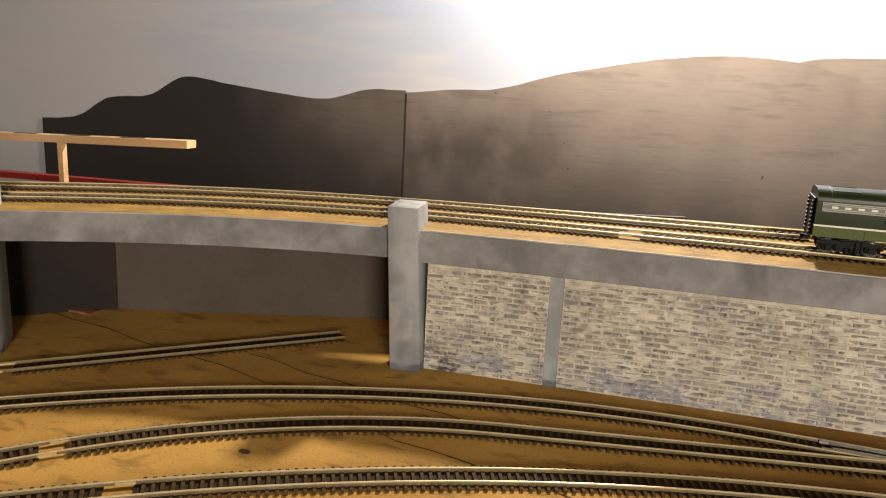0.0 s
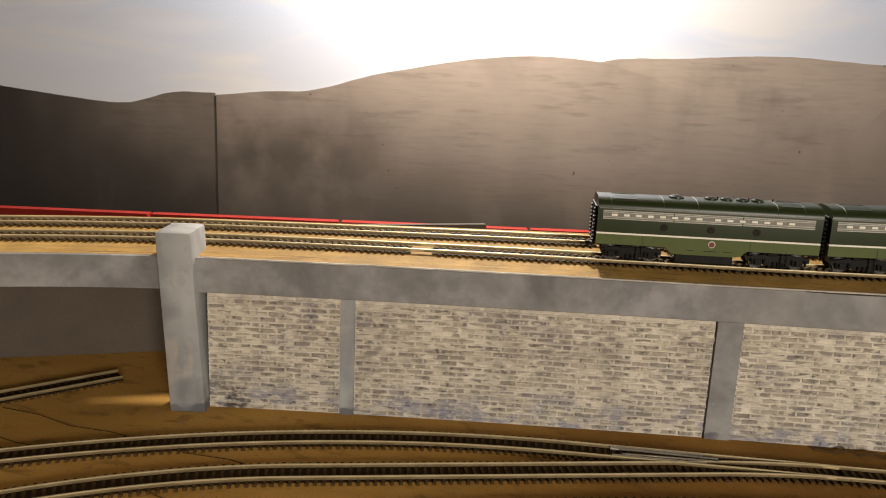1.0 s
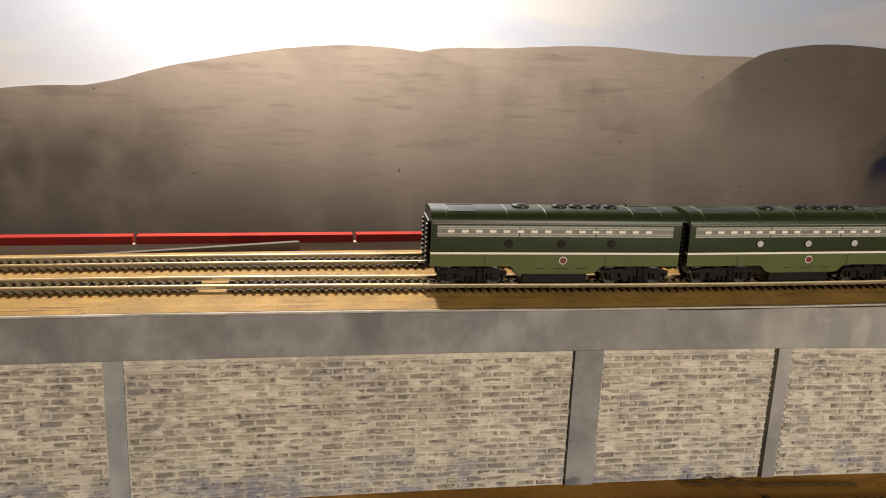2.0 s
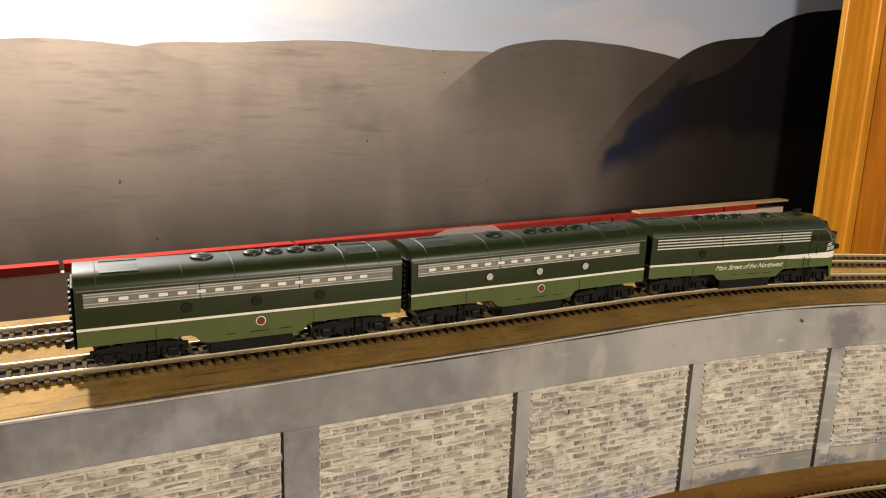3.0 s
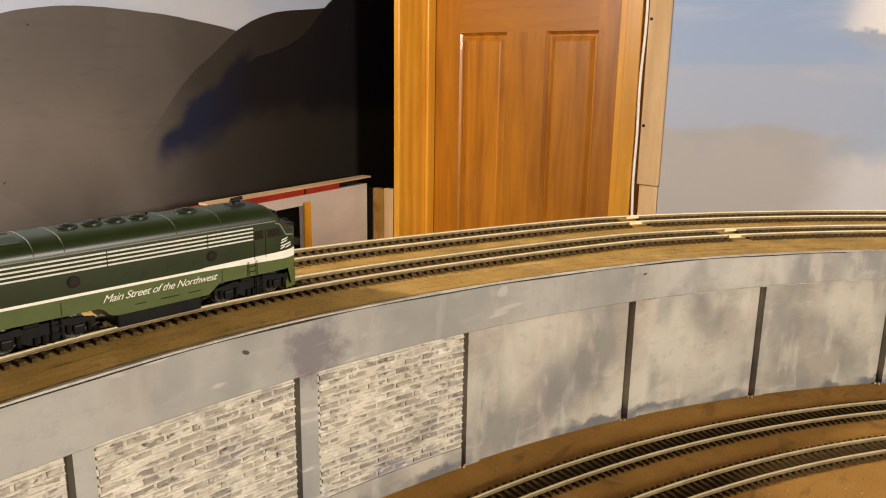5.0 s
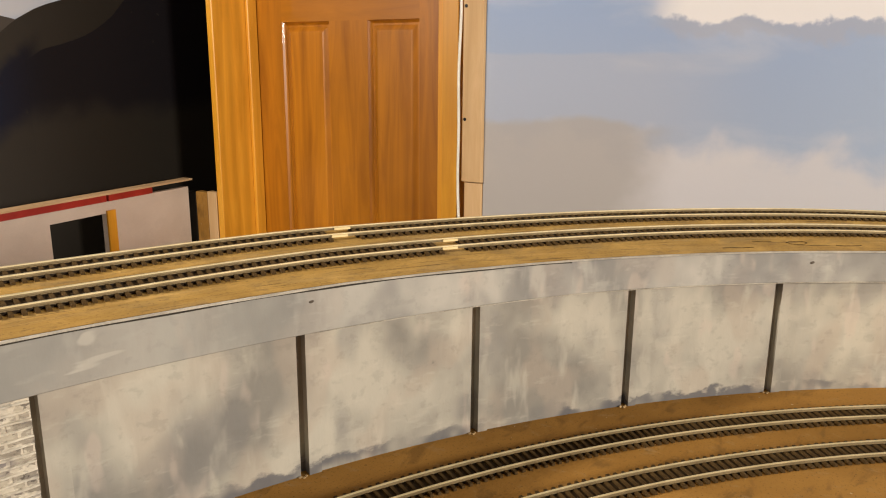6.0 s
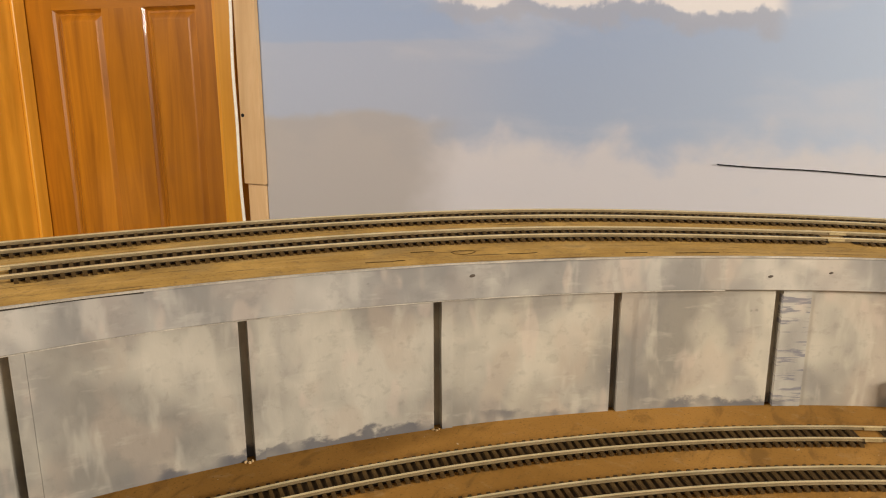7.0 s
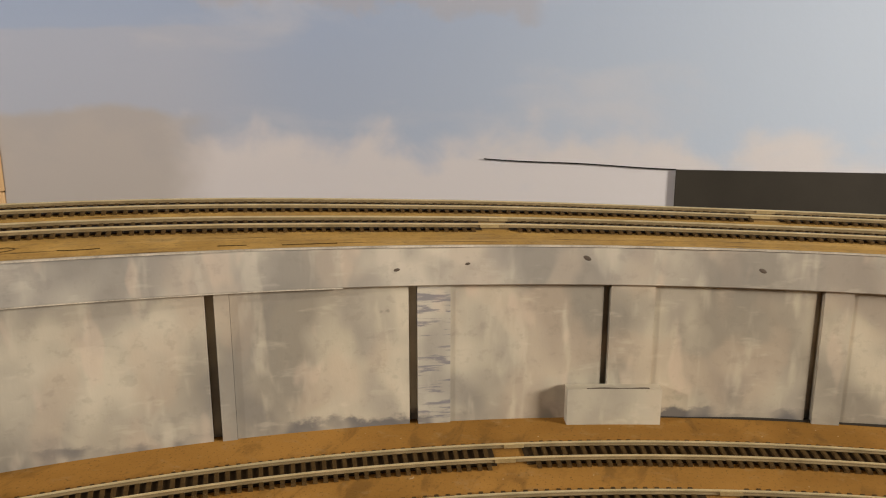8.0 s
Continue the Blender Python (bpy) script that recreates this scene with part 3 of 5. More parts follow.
def main_off(s):
    """Offset of the near upper track behind the wall's face."""
    return glide(s, ((-0.70, 0.050), (-0.20, 0.043), (0.26, 0.044), (0.50, 0.049), (0.85, 0.054), (1.10, 0.046), (1.32, 0.041)))


def bank(s):
    """The deck leans into the curve: rise for each metre away from the wall's face."""
    return glide(s, ((-0.75, 0.05), (-0.25, 0.10), (0.90, 0.10), (1.30, 0.055)))


def leaning(section):
    return lambda s: [(o, z + bank(s) * o) for o, z in section(s)]


LOWER_A = Route((0.869, 1.3165), 0.0, [(1.62, 0.8985)], [(0.39, 0), (1.25, 0.93)])
LOWER_C = Route((0.869, 1.261), 0.0, [(1.55, 0.843)], [(0.12, 0), (1.35, 1.22)])
LOWER_B = Route((0.70, 1.3165), 0.0, [(0.1, 0)], [(0.125, 0.60), (0.30, 0), (0.75, 0.55)])
SIDING = Route((0.0765, 1.380), math.atan2(0.204, 0.2205), [(0.1, 0)], [(0.9, 0)])
Y_BACK, X_EAST, X_DOOR = 2.476, 2.335, 2.246
FLOOR, CEILING = -1.12, 1.30
X_FAR = 3.0

# ---- room ----
def slab(name, lo, hi, material, label, category, kind="structure"):
    return tagged(part(name, box(bmesh.new(), lo, hi), material), label, category, "", kind)


slab("wall_north", (-2.4, Y_BACK + 0.004, FLOOR), (X_EAST, Y_BACK + 0.104, CEILING), SKY, "wall painted as a hazy blue-grey sky", "wall")
slab("wall_west", (-2.5, -2.2, FLOOR), (-2.4, Y_BACK + 0.104, CEILING), SKY, "plain wall painted as hazy sky", "wall")
# unseen south wall and ceiling, coloured dark to keep bounced light down
slab("wall_south", (-2.4, -2.3, FLOOR), (X_FAR, -2.2, CEILING), DARKROOM, "unseen brown wall behind the aisle, dark to cut bounced light", "wall")
slab("floor", (-2.5, -2.3, FLOOR - 0.1), (X_FAR, Y_BACK + 0.104, FLOOR), CARPET, "dark floor below the layout", "floor")
slab("ceiling", (-2.5, -2.3, CEILING), (X_FAR, Y_BACK + 0.104, CEILING + 0.1), DARKROOM, "unseen ceiling, dark to cut bounced light", "ceiling")
DOOR_N, DOOR_S, DOOR_TOP = 2.297, 1.778, 0.90
bm = prism(bmesh.new(), [(2.1887, 1.6566), (2.769, -2.2), (2.95, -2.2), (2.435, DOOR_S), (2.336, DOOR_S), (2.336, 1.6566)], "z", FLOOR, CEILING)
tagged(part("wall_east", bm, CLOUDS), "wall painted as blue sky with soft clouds", "wall", "", "structure")
bm = bmesh.new()
box(bm, (X_EAST, DOOR_S, DOOR_TOP), (X_EAST + 0.1, Y_BACK + 0.004, CEILING))
tagged(part("wall_over_door", bm, WHITE), "off-white wall over the door", "wall", "", "structure")
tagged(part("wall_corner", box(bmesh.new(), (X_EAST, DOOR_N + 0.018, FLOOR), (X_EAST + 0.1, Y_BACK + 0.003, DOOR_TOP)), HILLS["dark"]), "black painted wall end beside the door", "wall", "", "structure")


def hill(name, profile, y, thick, material, label, ground=-0.5):
    """A cut-out hardboard hill, with a smooth crest through a few heights."""
    xs = [p[0] for p in profile]
    bm = bmesh.new()
    crest = []
    n = 90
    for i in range(n + 1):
        x = xs[0] + (xs[-1] - xs[0]) * i / n
        k = max(j for j in range(len(xs)) if xs[j] <= x + 1e-9)
        k = min(k, len(xs) - 2)
        t = (x - xs[k]) / (xs[k + 1] - xs[k])
        p = [profile[min(max(j, 0), len(profile) - 1)][1] for j in (k - 1, k, k + 1, k + 2)]
        z = 0.5 * (2 * p[1] + (p[2] - p[0]) * t + (2 * p[0] - 5 * p[1] + 4 * p[2] - p[3]) * t * t + (3 * p[1] - p[0] - 3 * p[2] + p[3]) * t ** 3)
        crest.append((x, z + 0.0012 * noise.noise(Vector((x * 40, y * 9, 0)))))
    rows = [[bm.verts.new((x, yy, z)) for x, z in crest] + [bm.verts.new((x, yy, ground)) for x, z in crest[::-1]] for yy in (y, y + thick)]
    m = len(crest)
    for r in rows:
        for i in range(m - 1):
            bm.faces.new((r[i], r[i + 1], r[2 * m - 2 - i], r[2 * m - 1 - i]))
    for i in range(2 * m):
        j = (i + 1) % (2 * m)
        bm.faces.new((rows[0][i], rows[0][j], rows[1][j], rows[1][i]))
    return tagged(part(name, bm, material), label, "backdrop hill", "hills of the backdrop", "structure")


Y = Y_BACK
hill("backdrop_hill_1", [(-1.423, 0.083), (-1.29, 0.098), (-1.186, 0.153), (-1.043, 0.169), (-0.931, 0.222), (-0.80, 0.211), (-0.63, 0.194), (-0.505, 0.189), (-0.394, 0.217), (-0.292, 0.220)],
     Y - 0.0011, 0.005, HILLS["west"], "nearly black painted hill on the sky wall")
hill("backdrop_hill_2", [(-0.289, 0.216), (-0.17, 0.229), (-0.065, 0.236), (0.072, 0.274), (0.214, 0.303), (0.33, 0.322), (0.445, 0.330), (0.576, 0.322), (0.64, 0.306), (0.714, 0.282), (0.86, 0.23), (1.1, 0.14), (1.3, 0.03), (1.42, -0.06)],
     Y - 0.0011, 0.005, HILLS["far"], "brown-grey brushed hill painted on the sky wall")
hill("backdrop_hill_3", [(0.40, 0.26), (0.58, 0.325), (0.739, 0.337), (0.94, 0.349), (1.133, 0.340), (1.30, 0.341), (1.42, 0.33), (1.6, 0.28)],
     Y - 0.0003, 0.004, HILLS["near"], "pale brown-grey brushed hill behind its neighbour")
hill("backdrop_hill_4", [(0.93, 0.03), (1.02, 0.10), (1.085, 0.165), (1.112, 0.207), (1.167, 0.257), (1.282, 0.339), (1.37, 0.366), (1.462, 0.375), (1.599, 0.371), (1.70, 0.360), (1.796, 0.344), (1.95, 0.31)],
     Y - 0.0005, 0.004, HILLS["slate"], "slate-grey rounded hill painted on the sky wall")
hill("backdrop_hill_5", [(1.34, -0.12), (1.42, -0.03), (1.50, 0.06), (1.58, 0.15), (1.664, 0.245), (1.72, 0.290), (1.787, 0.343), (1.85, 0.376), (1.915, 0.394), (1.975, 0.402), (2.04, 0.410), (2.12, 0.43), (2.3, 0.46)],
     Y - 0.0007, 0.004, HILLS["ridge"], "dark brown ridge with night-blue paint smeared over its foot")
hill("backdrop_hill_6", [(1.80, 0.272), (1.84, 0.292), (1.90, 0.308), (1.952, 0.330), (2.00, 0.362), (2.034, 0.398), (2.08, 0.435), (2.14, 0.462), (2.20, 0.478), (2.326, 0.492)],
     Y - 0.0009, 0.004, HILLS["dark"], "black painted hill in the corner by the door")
# joint between two hardboard sheets
slab("backdrop_joint", (-0.2925, Y - 0.0020, -0.5), (-0.2885, Y - 0.0012, 0.214), BLACK, "dark joint between two hardboard sheets", "trim")


# ---- door ----
def door_leaf():
    d = tagged(new("door_1"), "closed varnished pine door with raised panels", "door", "", "structure")
    x = X_DOOR
    n, s = DOOR_N, DOOR_S
    cols = [(2.214, 2.076), (1.972, 1.841)]
    rows = [(FLOOR + 0.25, 0.357), (0.475, DOOR_TOP - 0.12)]
    bm = bmesh.new()
    box(bm, (x, cols[0][0], FLOOR + 0.01), (x + 0.035, n - 0.003, DOOR_TOP - 0.003))
    part("stile", bm, DOORWOOD, d)
    part("stile", box(bmesh.new(), (x, s + 0.003, FLOOR + 0.01), (x + 0.035, cols[1][1], DOOR_TOP - 0.003)), DOORWOOD, d)
    for lo, hi in ((FLOOR + 0.01, rows[0][0]), (rows[0][1], rows[1][0]), (rows[1][1], DOOR_TOP - 0.003)):
        part("rail", box(bmesh.new(), (x, cols[1][1], lo), (x + 0.035, cols[0][0], hi)), RAILWOOD, d)
    for lo, hi in rows:
        part("mullion", box(bmesh.new(), (x, cols[1][0], lo), (x + 0.035, cols[0][1], hi)), DOORWOOD, d)
        for a, b in cols:
            # moulded edge, then the raised field
            bm = bmesh.new()
            rings = []
            for inset, depth in ((0.0, 0.001), (0.003, 0.006), (0.007, 0.010), (0.011, 0.010), (0.020, 0.005), (0.023, 0.004)):
                rings.append([bm.verts.new((x + depth, yy, zz)) for yy, zz in ((a - inset, lo + inset), (b + inset, lo + inset), (b + inset, hi - inset), (a - inset, hi - inset))])
            for p, q in zip(rings, rings[1:]):
                for i in range(4):
                    bm.faces.new((p[i], p[(i + 1) % 4], q[(i + 1) % 4], q[i]))
            bm.faces.new(rings[-1])
            back = [bm.verts.new((x + 0.025, v.co.y, v.co.z)) for v in rings[0]]
            for i in range(4):
                bm.faces.new((rings[0][i], back[i], back[(i + 1) % 4], rings[0][(i + 1) % 4]))
            bm.faces.new(back[::-1])
            part("panel", bm, DOORWOOD, d)
    return d


RAILWOOD = wood("varnished_pine_rail", (0.39, 0.138, 0.006), (0.57, 0.215, 0.010), (1, 0.10, 1), 30, 0.32, 6, 0.3)
door_leaf()
frame_1 = tagged(new("door_frame_1"), "golden pine door casing with an unpainted outer board", "door frame", "", "structure")
part("casing", box(bmesh.new(), (2.119, DOOR_N, FLOOR), (X_EAST, DOOR_N + 0.0175, DOOR_TOP + 0.06), 0.002), CASING, frame_1, "golden varnished jamb board")
part("bead", box(bmesh.new(), (X_DOOR - 0.030, DOOR_N - 0.009, FLOOR), (X_DOOR - 0.002, DOOR_N - 0.0002, DOOR_TOP - 0.002), 0.002), CASING, frame_1)
part("jamb", box(bmesh.new(), (X_DOOR - 0.03, DOOR_S - 0.020, FLOOR), (X_EAST, DOOR_S, DOOR_TOP + 0.05), 0.002), CASING, frame_1, "golden varnished door stop")
part("head", box(bmesh.new(), (X_DOOR - 0.03, DOOR_S, DOOR_TOP), (X_EAST, DOOR_N, DOOR_TOP + 0.06), 0.002), CASING, frame_1)
part("outer_board", box(bmesh.new(), (2.180, 1.657, 0.05), (X_EAST, 1.700, DOOR_TOP + 0.06), 0.0015), RAWWOOD, frame_1, "pale unpainted pine board with two nail holes")
part("outer_board_foot", box(bmesh.new(), (2.186, 1.658, -0.06), (X_EAST, 1.697, 0.0485), 0.0015), RAWWOOD, frame_1, "short pale pine filler block")
part("outer_return", box(bmesh.new(), (2.20, 1.722, FLOOR), (X_EAST, 1.7575, DOOR_TOP + 0.06), 0.002), CASING, frame_1)
# a white cord in the joint of casing and board
bm = bmesh.new()
rings = []
for i in range(41):
    z = -0.3 + i * 0.03
    rings.append([bm.verts.new((2.1785 + 0.0027 * math.cos(a), 1.7050 + 0.0022 * math.sin(z * 9.0) + 0.0010 * math.sin(z * 31.0) + 0.0027 * math.sin(a), z)) for a in [k * math.pi / 4 for k in range(8)]])
for p, q in zip(rings, rings[1:]):
    for k in range(8):
        bm.faces.new((p[k], p[(k + 1) % 8], q[(k + 1) % 8], q[k]))
bm.faces.new(rings[0])
bm.faces.new(rings[-1])
tagged(part("cord", bm, CREAM, None, "", True), "white cord hanging down along the door casing", "cord")
for z in (0.168, 0.372):
    bm = cylinder(bmesh.new(), (2.1792, 1.694, z), (2.1802, 1.694, z), 0.0032, 10)
    tagged(part("nail", bm, TRUCKBLACK, frame_1), "dark nail head")

# black panel against the cloud wall, with a thin rod sticking out of its end
EAST = Route((2.335, 0.684), math.atan2(-0.989, 0.1487), [(2.0, 0)], [(1.0, 0)])
tagged(part("black_panel", sweep(bmesh.new(), EAST, 0.0, 1.3, lambda s: [(-0.007, -0.25), (-0.001, -0.25), (-0.001, 0.1015), (-0.007, 0.1015)], 0.4), BLACK), "flat black hardboard panel against the cloud wall", "panel")
bm = bmesh.new()
n = 24
for i in range(n):
    p, q = [EAST.place(-0.252 * (1 - j / n), -0.0035, 0.1115 - 0.0095 * j / n - 0.0006 * math.sin(9.0 * j / n)) for j in (i, i + 1)]
    cylinder(bm, p, q, 0.0008, 8)
tagged(part("rod", bm, TRUCKBLACK, None, "", True), "thin dark rod along the cloud wall beside the black panel", "rod")

# ---- shelf along the backdrop ----
shelf = thing("backdrop_shelf", "pale fascia shelf with a red painted edge under the hills", "shelf")
SH = Route((0.799, 2.239), math.atan2(0.150, 1.297), [(1.33, 0)], [(2.6, 0)])
bm = sweep(bmesh.new(), SH, -2.3, 0.944, lambda s: [(0, -0.4), (0.012, -0.4), (0.012, -0.012), (0, -0.012)], 0.2)
sweep(bm, SH, 1.075, 1.31, lambda s: [(0, -0.4), (0.012, -0.4), (0.012, -0.012), (0, -0.012)], 0.2)
sweep(bm, SH, 0.944, 1.075, lambda s: [(0, -0.036), (0.012, -0.036), (0.012, -0.012), (0, -0.012)], 0.05)
part("fascia", bm, FASCIA, shelf, "pale pinkish fascia with a dark opening")
part("jamb", sweep(bmesh.new(), SH, 1.075, 1.095, lambda s: [(-0.006, -0.4), (-0.0005, -0.4), (-0.0005, -0.030), (-0.006, -0.030)], 0.1), CASING, shelf, "golden wooden post beside the opening")
for k in range(-6, 4):
    a, b = max(-2.3, k * 0.36 + 0.003), min(1.20, (k + 1) * 0.36 - 0.003)
    if a < b:
        part("red_edge", sweep(bmesh.new(), SH, a, b, lambda s: [(-0.003, -0.0115), (0.02, -0.0115), (0.02, 0.002), (-0.003, 0.002)], 0.2), RED, shelf, "red painted front edge strip")
part("top_board", sweep(bmesh.new(), SH, 0.80, 1.32, lambda s: [(-0.005, 0.0022), (0.022, 0.0022), (0.022, 0.0062), (-0.005, 0.0062)], 0.2), SHELFWOOD, shelf, "raw pine top board")
for i, (y, w, m) in enumerate(((2.3165, 0.030, RAWWOOD), (2.3475, 0.038, BOARD), (2.3865, 0.030, BLACK), (2.4175, 0.040, GREYBOARD))):
    bm = box(bmesh.new(), (2.118, y, FLOOR), (2.1345, y + w, -0.022 - 0.003 * i), 0.001)
    tagged(part("plank", bm, m), "offcut plank standing on end against the wall", "plank", "planks beside the shelf")
# torn pale paper along the front of the red edge
bm = bmesh.new()
rows = []
for i in range(41):
    s = 0.252 + 0.188 * i / 40
    top = -0.0095 + 0.0145 * ease(s, 0.25, 0.31) * (1 - ease(s, 0.40, 0.435)) + 0.0012 * noise.noise(Vector((s * 60, 0, 0)))
    rows.append([bm.verts.new(SH.place(s, o, z)) for o, z in ((-0.0038, -0.0162), (-0.0032, -0.0162), (-0.0032, -0.012), (-0.0032, top), (-0.0038, top), (-0.0038, -0.012))])
for a, b in zip(rows, rows[1:]):
    for k in range(6):
        bm.faces.new((a[k], b[k], b[(k + 1) % 6], a[(k + 1) % 6]))
bm.faces.new(rows[0][::-1])
bm.faces.new(rows[-1])
part("torn_paper", bm, FASCIA, shelf, "torn pale paper over the red edge")
for s in (-1.8, -0.6, 0.9):
    part("post", sweep(bmesh.new(), SH, s, s + 0.06, lambda u: [(0.0, FLOOR), (0.06, FLOOR), (0.06, -0.401), (0.0, -0.401)], 0.1), BOARD, shelf)

# slotted timber behind the bridge
stick = thing("slotted_timber", "raw pine strip with cut slots on props behind the bridge track", "timber strip")
bm = bmesh.new()
ST = Route((-0.352, 1.722), 0.02, [(0.01, 0)], [(1.6, 0)])
sweep(bm, ST, -1.5, 0, lambda s: [(o, z + 0.035 * s) for o, z in ((-0.012, 0.132), (0.012, 0.132), (0.012, 0.144), (-0.012, 0.144))], 0.1)
part("strip", bm, SHELFWOOD, stick)
for s in (-1.3, -0.78, -0.26):
    part("prop", sweep(bmesh.new(), ST, s, s + 0.010, lambda u: [(0.0, 0.0), (0.010, 0.0), (0.010, 0.1316 + 0.035 * u), (0.0, 0.1316 + 0.035 * u)], 0.1), SHELFWOOD, stick)
for i in range(13):
    s = -0.085 - 0.107 * i
    part("slot", sweep(bmesh.new(), ST, s - 0.045, s, lambda s: [(o, z + 0.035 * s) for o, z in ((-0.006, 0.1441), (0.001, 0.1441), (0.001, 0.1449), (-0.006, 0.1449))], 0.1), BLACK, stick, "dark cut slot")

# ---- boards ----
bm = bmesh.new()
outline = [(-1.5, 0.05), (1.45, 0.05)] + [(0.869 + 0.99 * math.sin(a), 0.418 + 0.99 * math.cos(a)) for a in [radians(104 - 4 * i) for i in range(25)]] + [(0.86, 1.76), (-1.5, 1.76)]
prism(bm, outline, "z", -0.018, 0.0)
tagged(part("layout_board", bm, BOARD), "tan and brown plywood board of the lower level", "plywood board", "", "structure")
for x, y in ((-1.4, 0.15), (-1.4, 1.6), (0.8, 0.15), (0.8, 1.5), (1.7, 0.3)):
    tagged(part("leg", box(bmesh.new(), (x - 0.03, y - 0.03, FLOOR), (x + 0.03, y + 0.03, -0.018)), RAWWOOD), "square pine leg under the layout board", "leg", "legs of the layout")
# pencil-dark joints in the plywood
for i, (a, b) in enumerate((((0.02, 1.30), (0.30, 1.235)), ((-0.30, 1.33), (0.12, 1.24)), ((0.18, 1.205), (0.42, 1.15)))):
    d = Vector((b[0] - a[0], b[1] - a[1], 0))
    bm = bmesh.new()
    for k in range(8):
        p, q = [Vector((a[0], a[1], 0.0004)) + d * j / 8 + Vector((0, 0.003 * math.sin(j * 2.3 + i), 0)) for j in (k, k + 1)]
        cylinder(bm, p, q, 0.0003, 5)
    tagged(part("board_joint", bm, TIE), "thin dark crack in the plywood", "crack", "", "structure")

deck = bmesh.new()
deck_back = lambda s: main_off(s) + 0.0665 + 0.012 * (1 - ease(s, -0.2, 0.35))
sweep(deck, WALL, -1.75, 1.70, leaning(lambda s: [(0.003, deck_z(s) - 0.012), (deck_back(s), deck_z(s) - 0.012), (deck_back(s), deck_z(s)), (0.003, deck_z(s))]), 0.02)
# the grain follows the curve: length along the wall and distance from its face
along = deck.loops.layers.uv.new("along")
steps = math.ceil(3.45 / 0.02)
deck.verts.index_update()
for f in deck.faces:
    for c in f.loops:
        row, k = divmod(c.vert.index, 4)
        s = -1.75 + 3.45 * row / steps
        c[along].uv = (s, deck_back(s) if k in (1, 2) else 0.003)
tagged(part("track_deck", deck, PLY), "tan plywood deck that carries the upper tracks", "plywood deck", "", "structure")
def deck_mark(points, r, label, closed=False):
    bm = bmesh.new()
    pts = [WALL.place(s, o, deck_z(s) + bank(s) * o + 0.0001) for s, o in points]
    for p, q in zip(pts, pts[1:] + pts[:1] if closed else pts[1:]):
        cylinder(bm, p, q, r, 5)
    tagged(part("deck_mark", bm, TIE), label, "pencil mark", "", "structure")


rnd = random.Random(3)
deck_mark([(0.832 + (0.0085 + rnd.uniform(-0.001, 0.001)) * math.cos(a) * (1 + 0.3 * math.sin(a)), 0.022 + 0.0042 * math.sin(a) + rnd.uniform(-0.0006, 0.0006)) for a in [k * math.pi / 9 for k in range(18)]], 0.0003, "pencil ring on the plywood deck", True)
for s, o, n in ((0.862, 0.0150, 5), (0.948, 0.0100, 4), (0.985, 0.0085, 7), (0.76, 0.0120, 6), (0.795, 0.027, 4)):
    deck_mark([(s + 0.0055 * k, o + rnd.uniform(-0.0007, 0.0007)) for k in range(n)], 0.0004, "dark crack in the plywood deck")
for s in (-1.6, -1.25, -0.3, 0.3, 0.9, 1.5):
    bm = sweep(bmesh.new(), WALL, s - 0.012, s + 0.012, lambda u: [(0.10, 0.0), (0.12, 0.0), (0.12, deck_z(u) - 0.012), (0.10, deck_z(u) - 0.012)], 0.02)
    tagged(part("riser", bm, RAWWOOD), "pine riser under the track deck", "riser", "risers under the deck")

# ---- retaining wall ----
wall = tagged(new("retaining_wall"), "grey painted model retaining wall with brick and concrete bays", "retaining wall", "", "structure")
# groove, width and relief of each pilaster along the wall
PIL = [(-0.581, 0.0115, 0.0022, 0.0002), (-0.283, 0.020, 0.0024, 0.0016), (-0.1365, 0.010, 0.0018, 0.0034), (0.005, 0.010, 0.0018, 0.0038), (0.131, 0.012, 0.0018, 0.0038), (0.2585, 0.012, 0.0018, 0.0040),
       (0.4105, 0.010, 0.0014, 0.0044), (0.5415, 0.009, 0.0014, 0.0044), (0.6735, 0.008, 0.0014, 0.0044), (0.8045, 0.009, 0.0014, 0.0044), (0.9385, 0.0100, 0.0014, 0.0042),
       (1.0605, 0.022, 0.0014, 0.0042), (1.1845, 0.029, 0.0024, 0.0030), (1.3165, 0.018, 0.0022, 0.0032), (1.44, 0.016, 0.0022, 0.0032), (1.56, 0.016, 0.0022, 0.0032)]
START, END = -0.690, 1.68
part("backing", sweep(bmesh.new(), WALL, START, END, lambda s: [(0.0085, 0.0), (0.018, 0.0), (0.018, deck_z(s) - 0.0125), (0.0085, deck_z(s) - 0.0125)], 0.015), CONCRETE, wall)
LIFT = -0.0022
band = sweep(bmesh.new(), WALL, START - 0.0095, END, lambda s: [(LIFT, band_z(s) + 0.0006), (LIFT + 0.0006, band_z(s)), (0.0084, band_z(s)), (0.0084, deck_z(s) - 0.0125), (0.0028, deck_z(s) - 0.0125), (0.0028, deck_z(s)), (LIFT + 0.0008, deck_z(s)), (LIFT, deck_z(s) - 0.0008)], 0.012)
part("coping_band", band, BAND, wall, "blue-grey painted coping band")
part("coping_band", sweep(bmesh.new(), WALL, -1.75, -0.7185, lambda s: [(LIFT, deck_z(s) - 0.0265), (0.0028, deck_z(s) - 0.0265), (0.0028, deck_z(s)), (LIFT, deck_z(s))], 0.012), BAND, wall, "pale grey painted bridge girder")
def lip_out(s):
    return -0.0029 - 0.0004 * math.sin(37 * s) - 0.0002 * math.sin(83 * s)


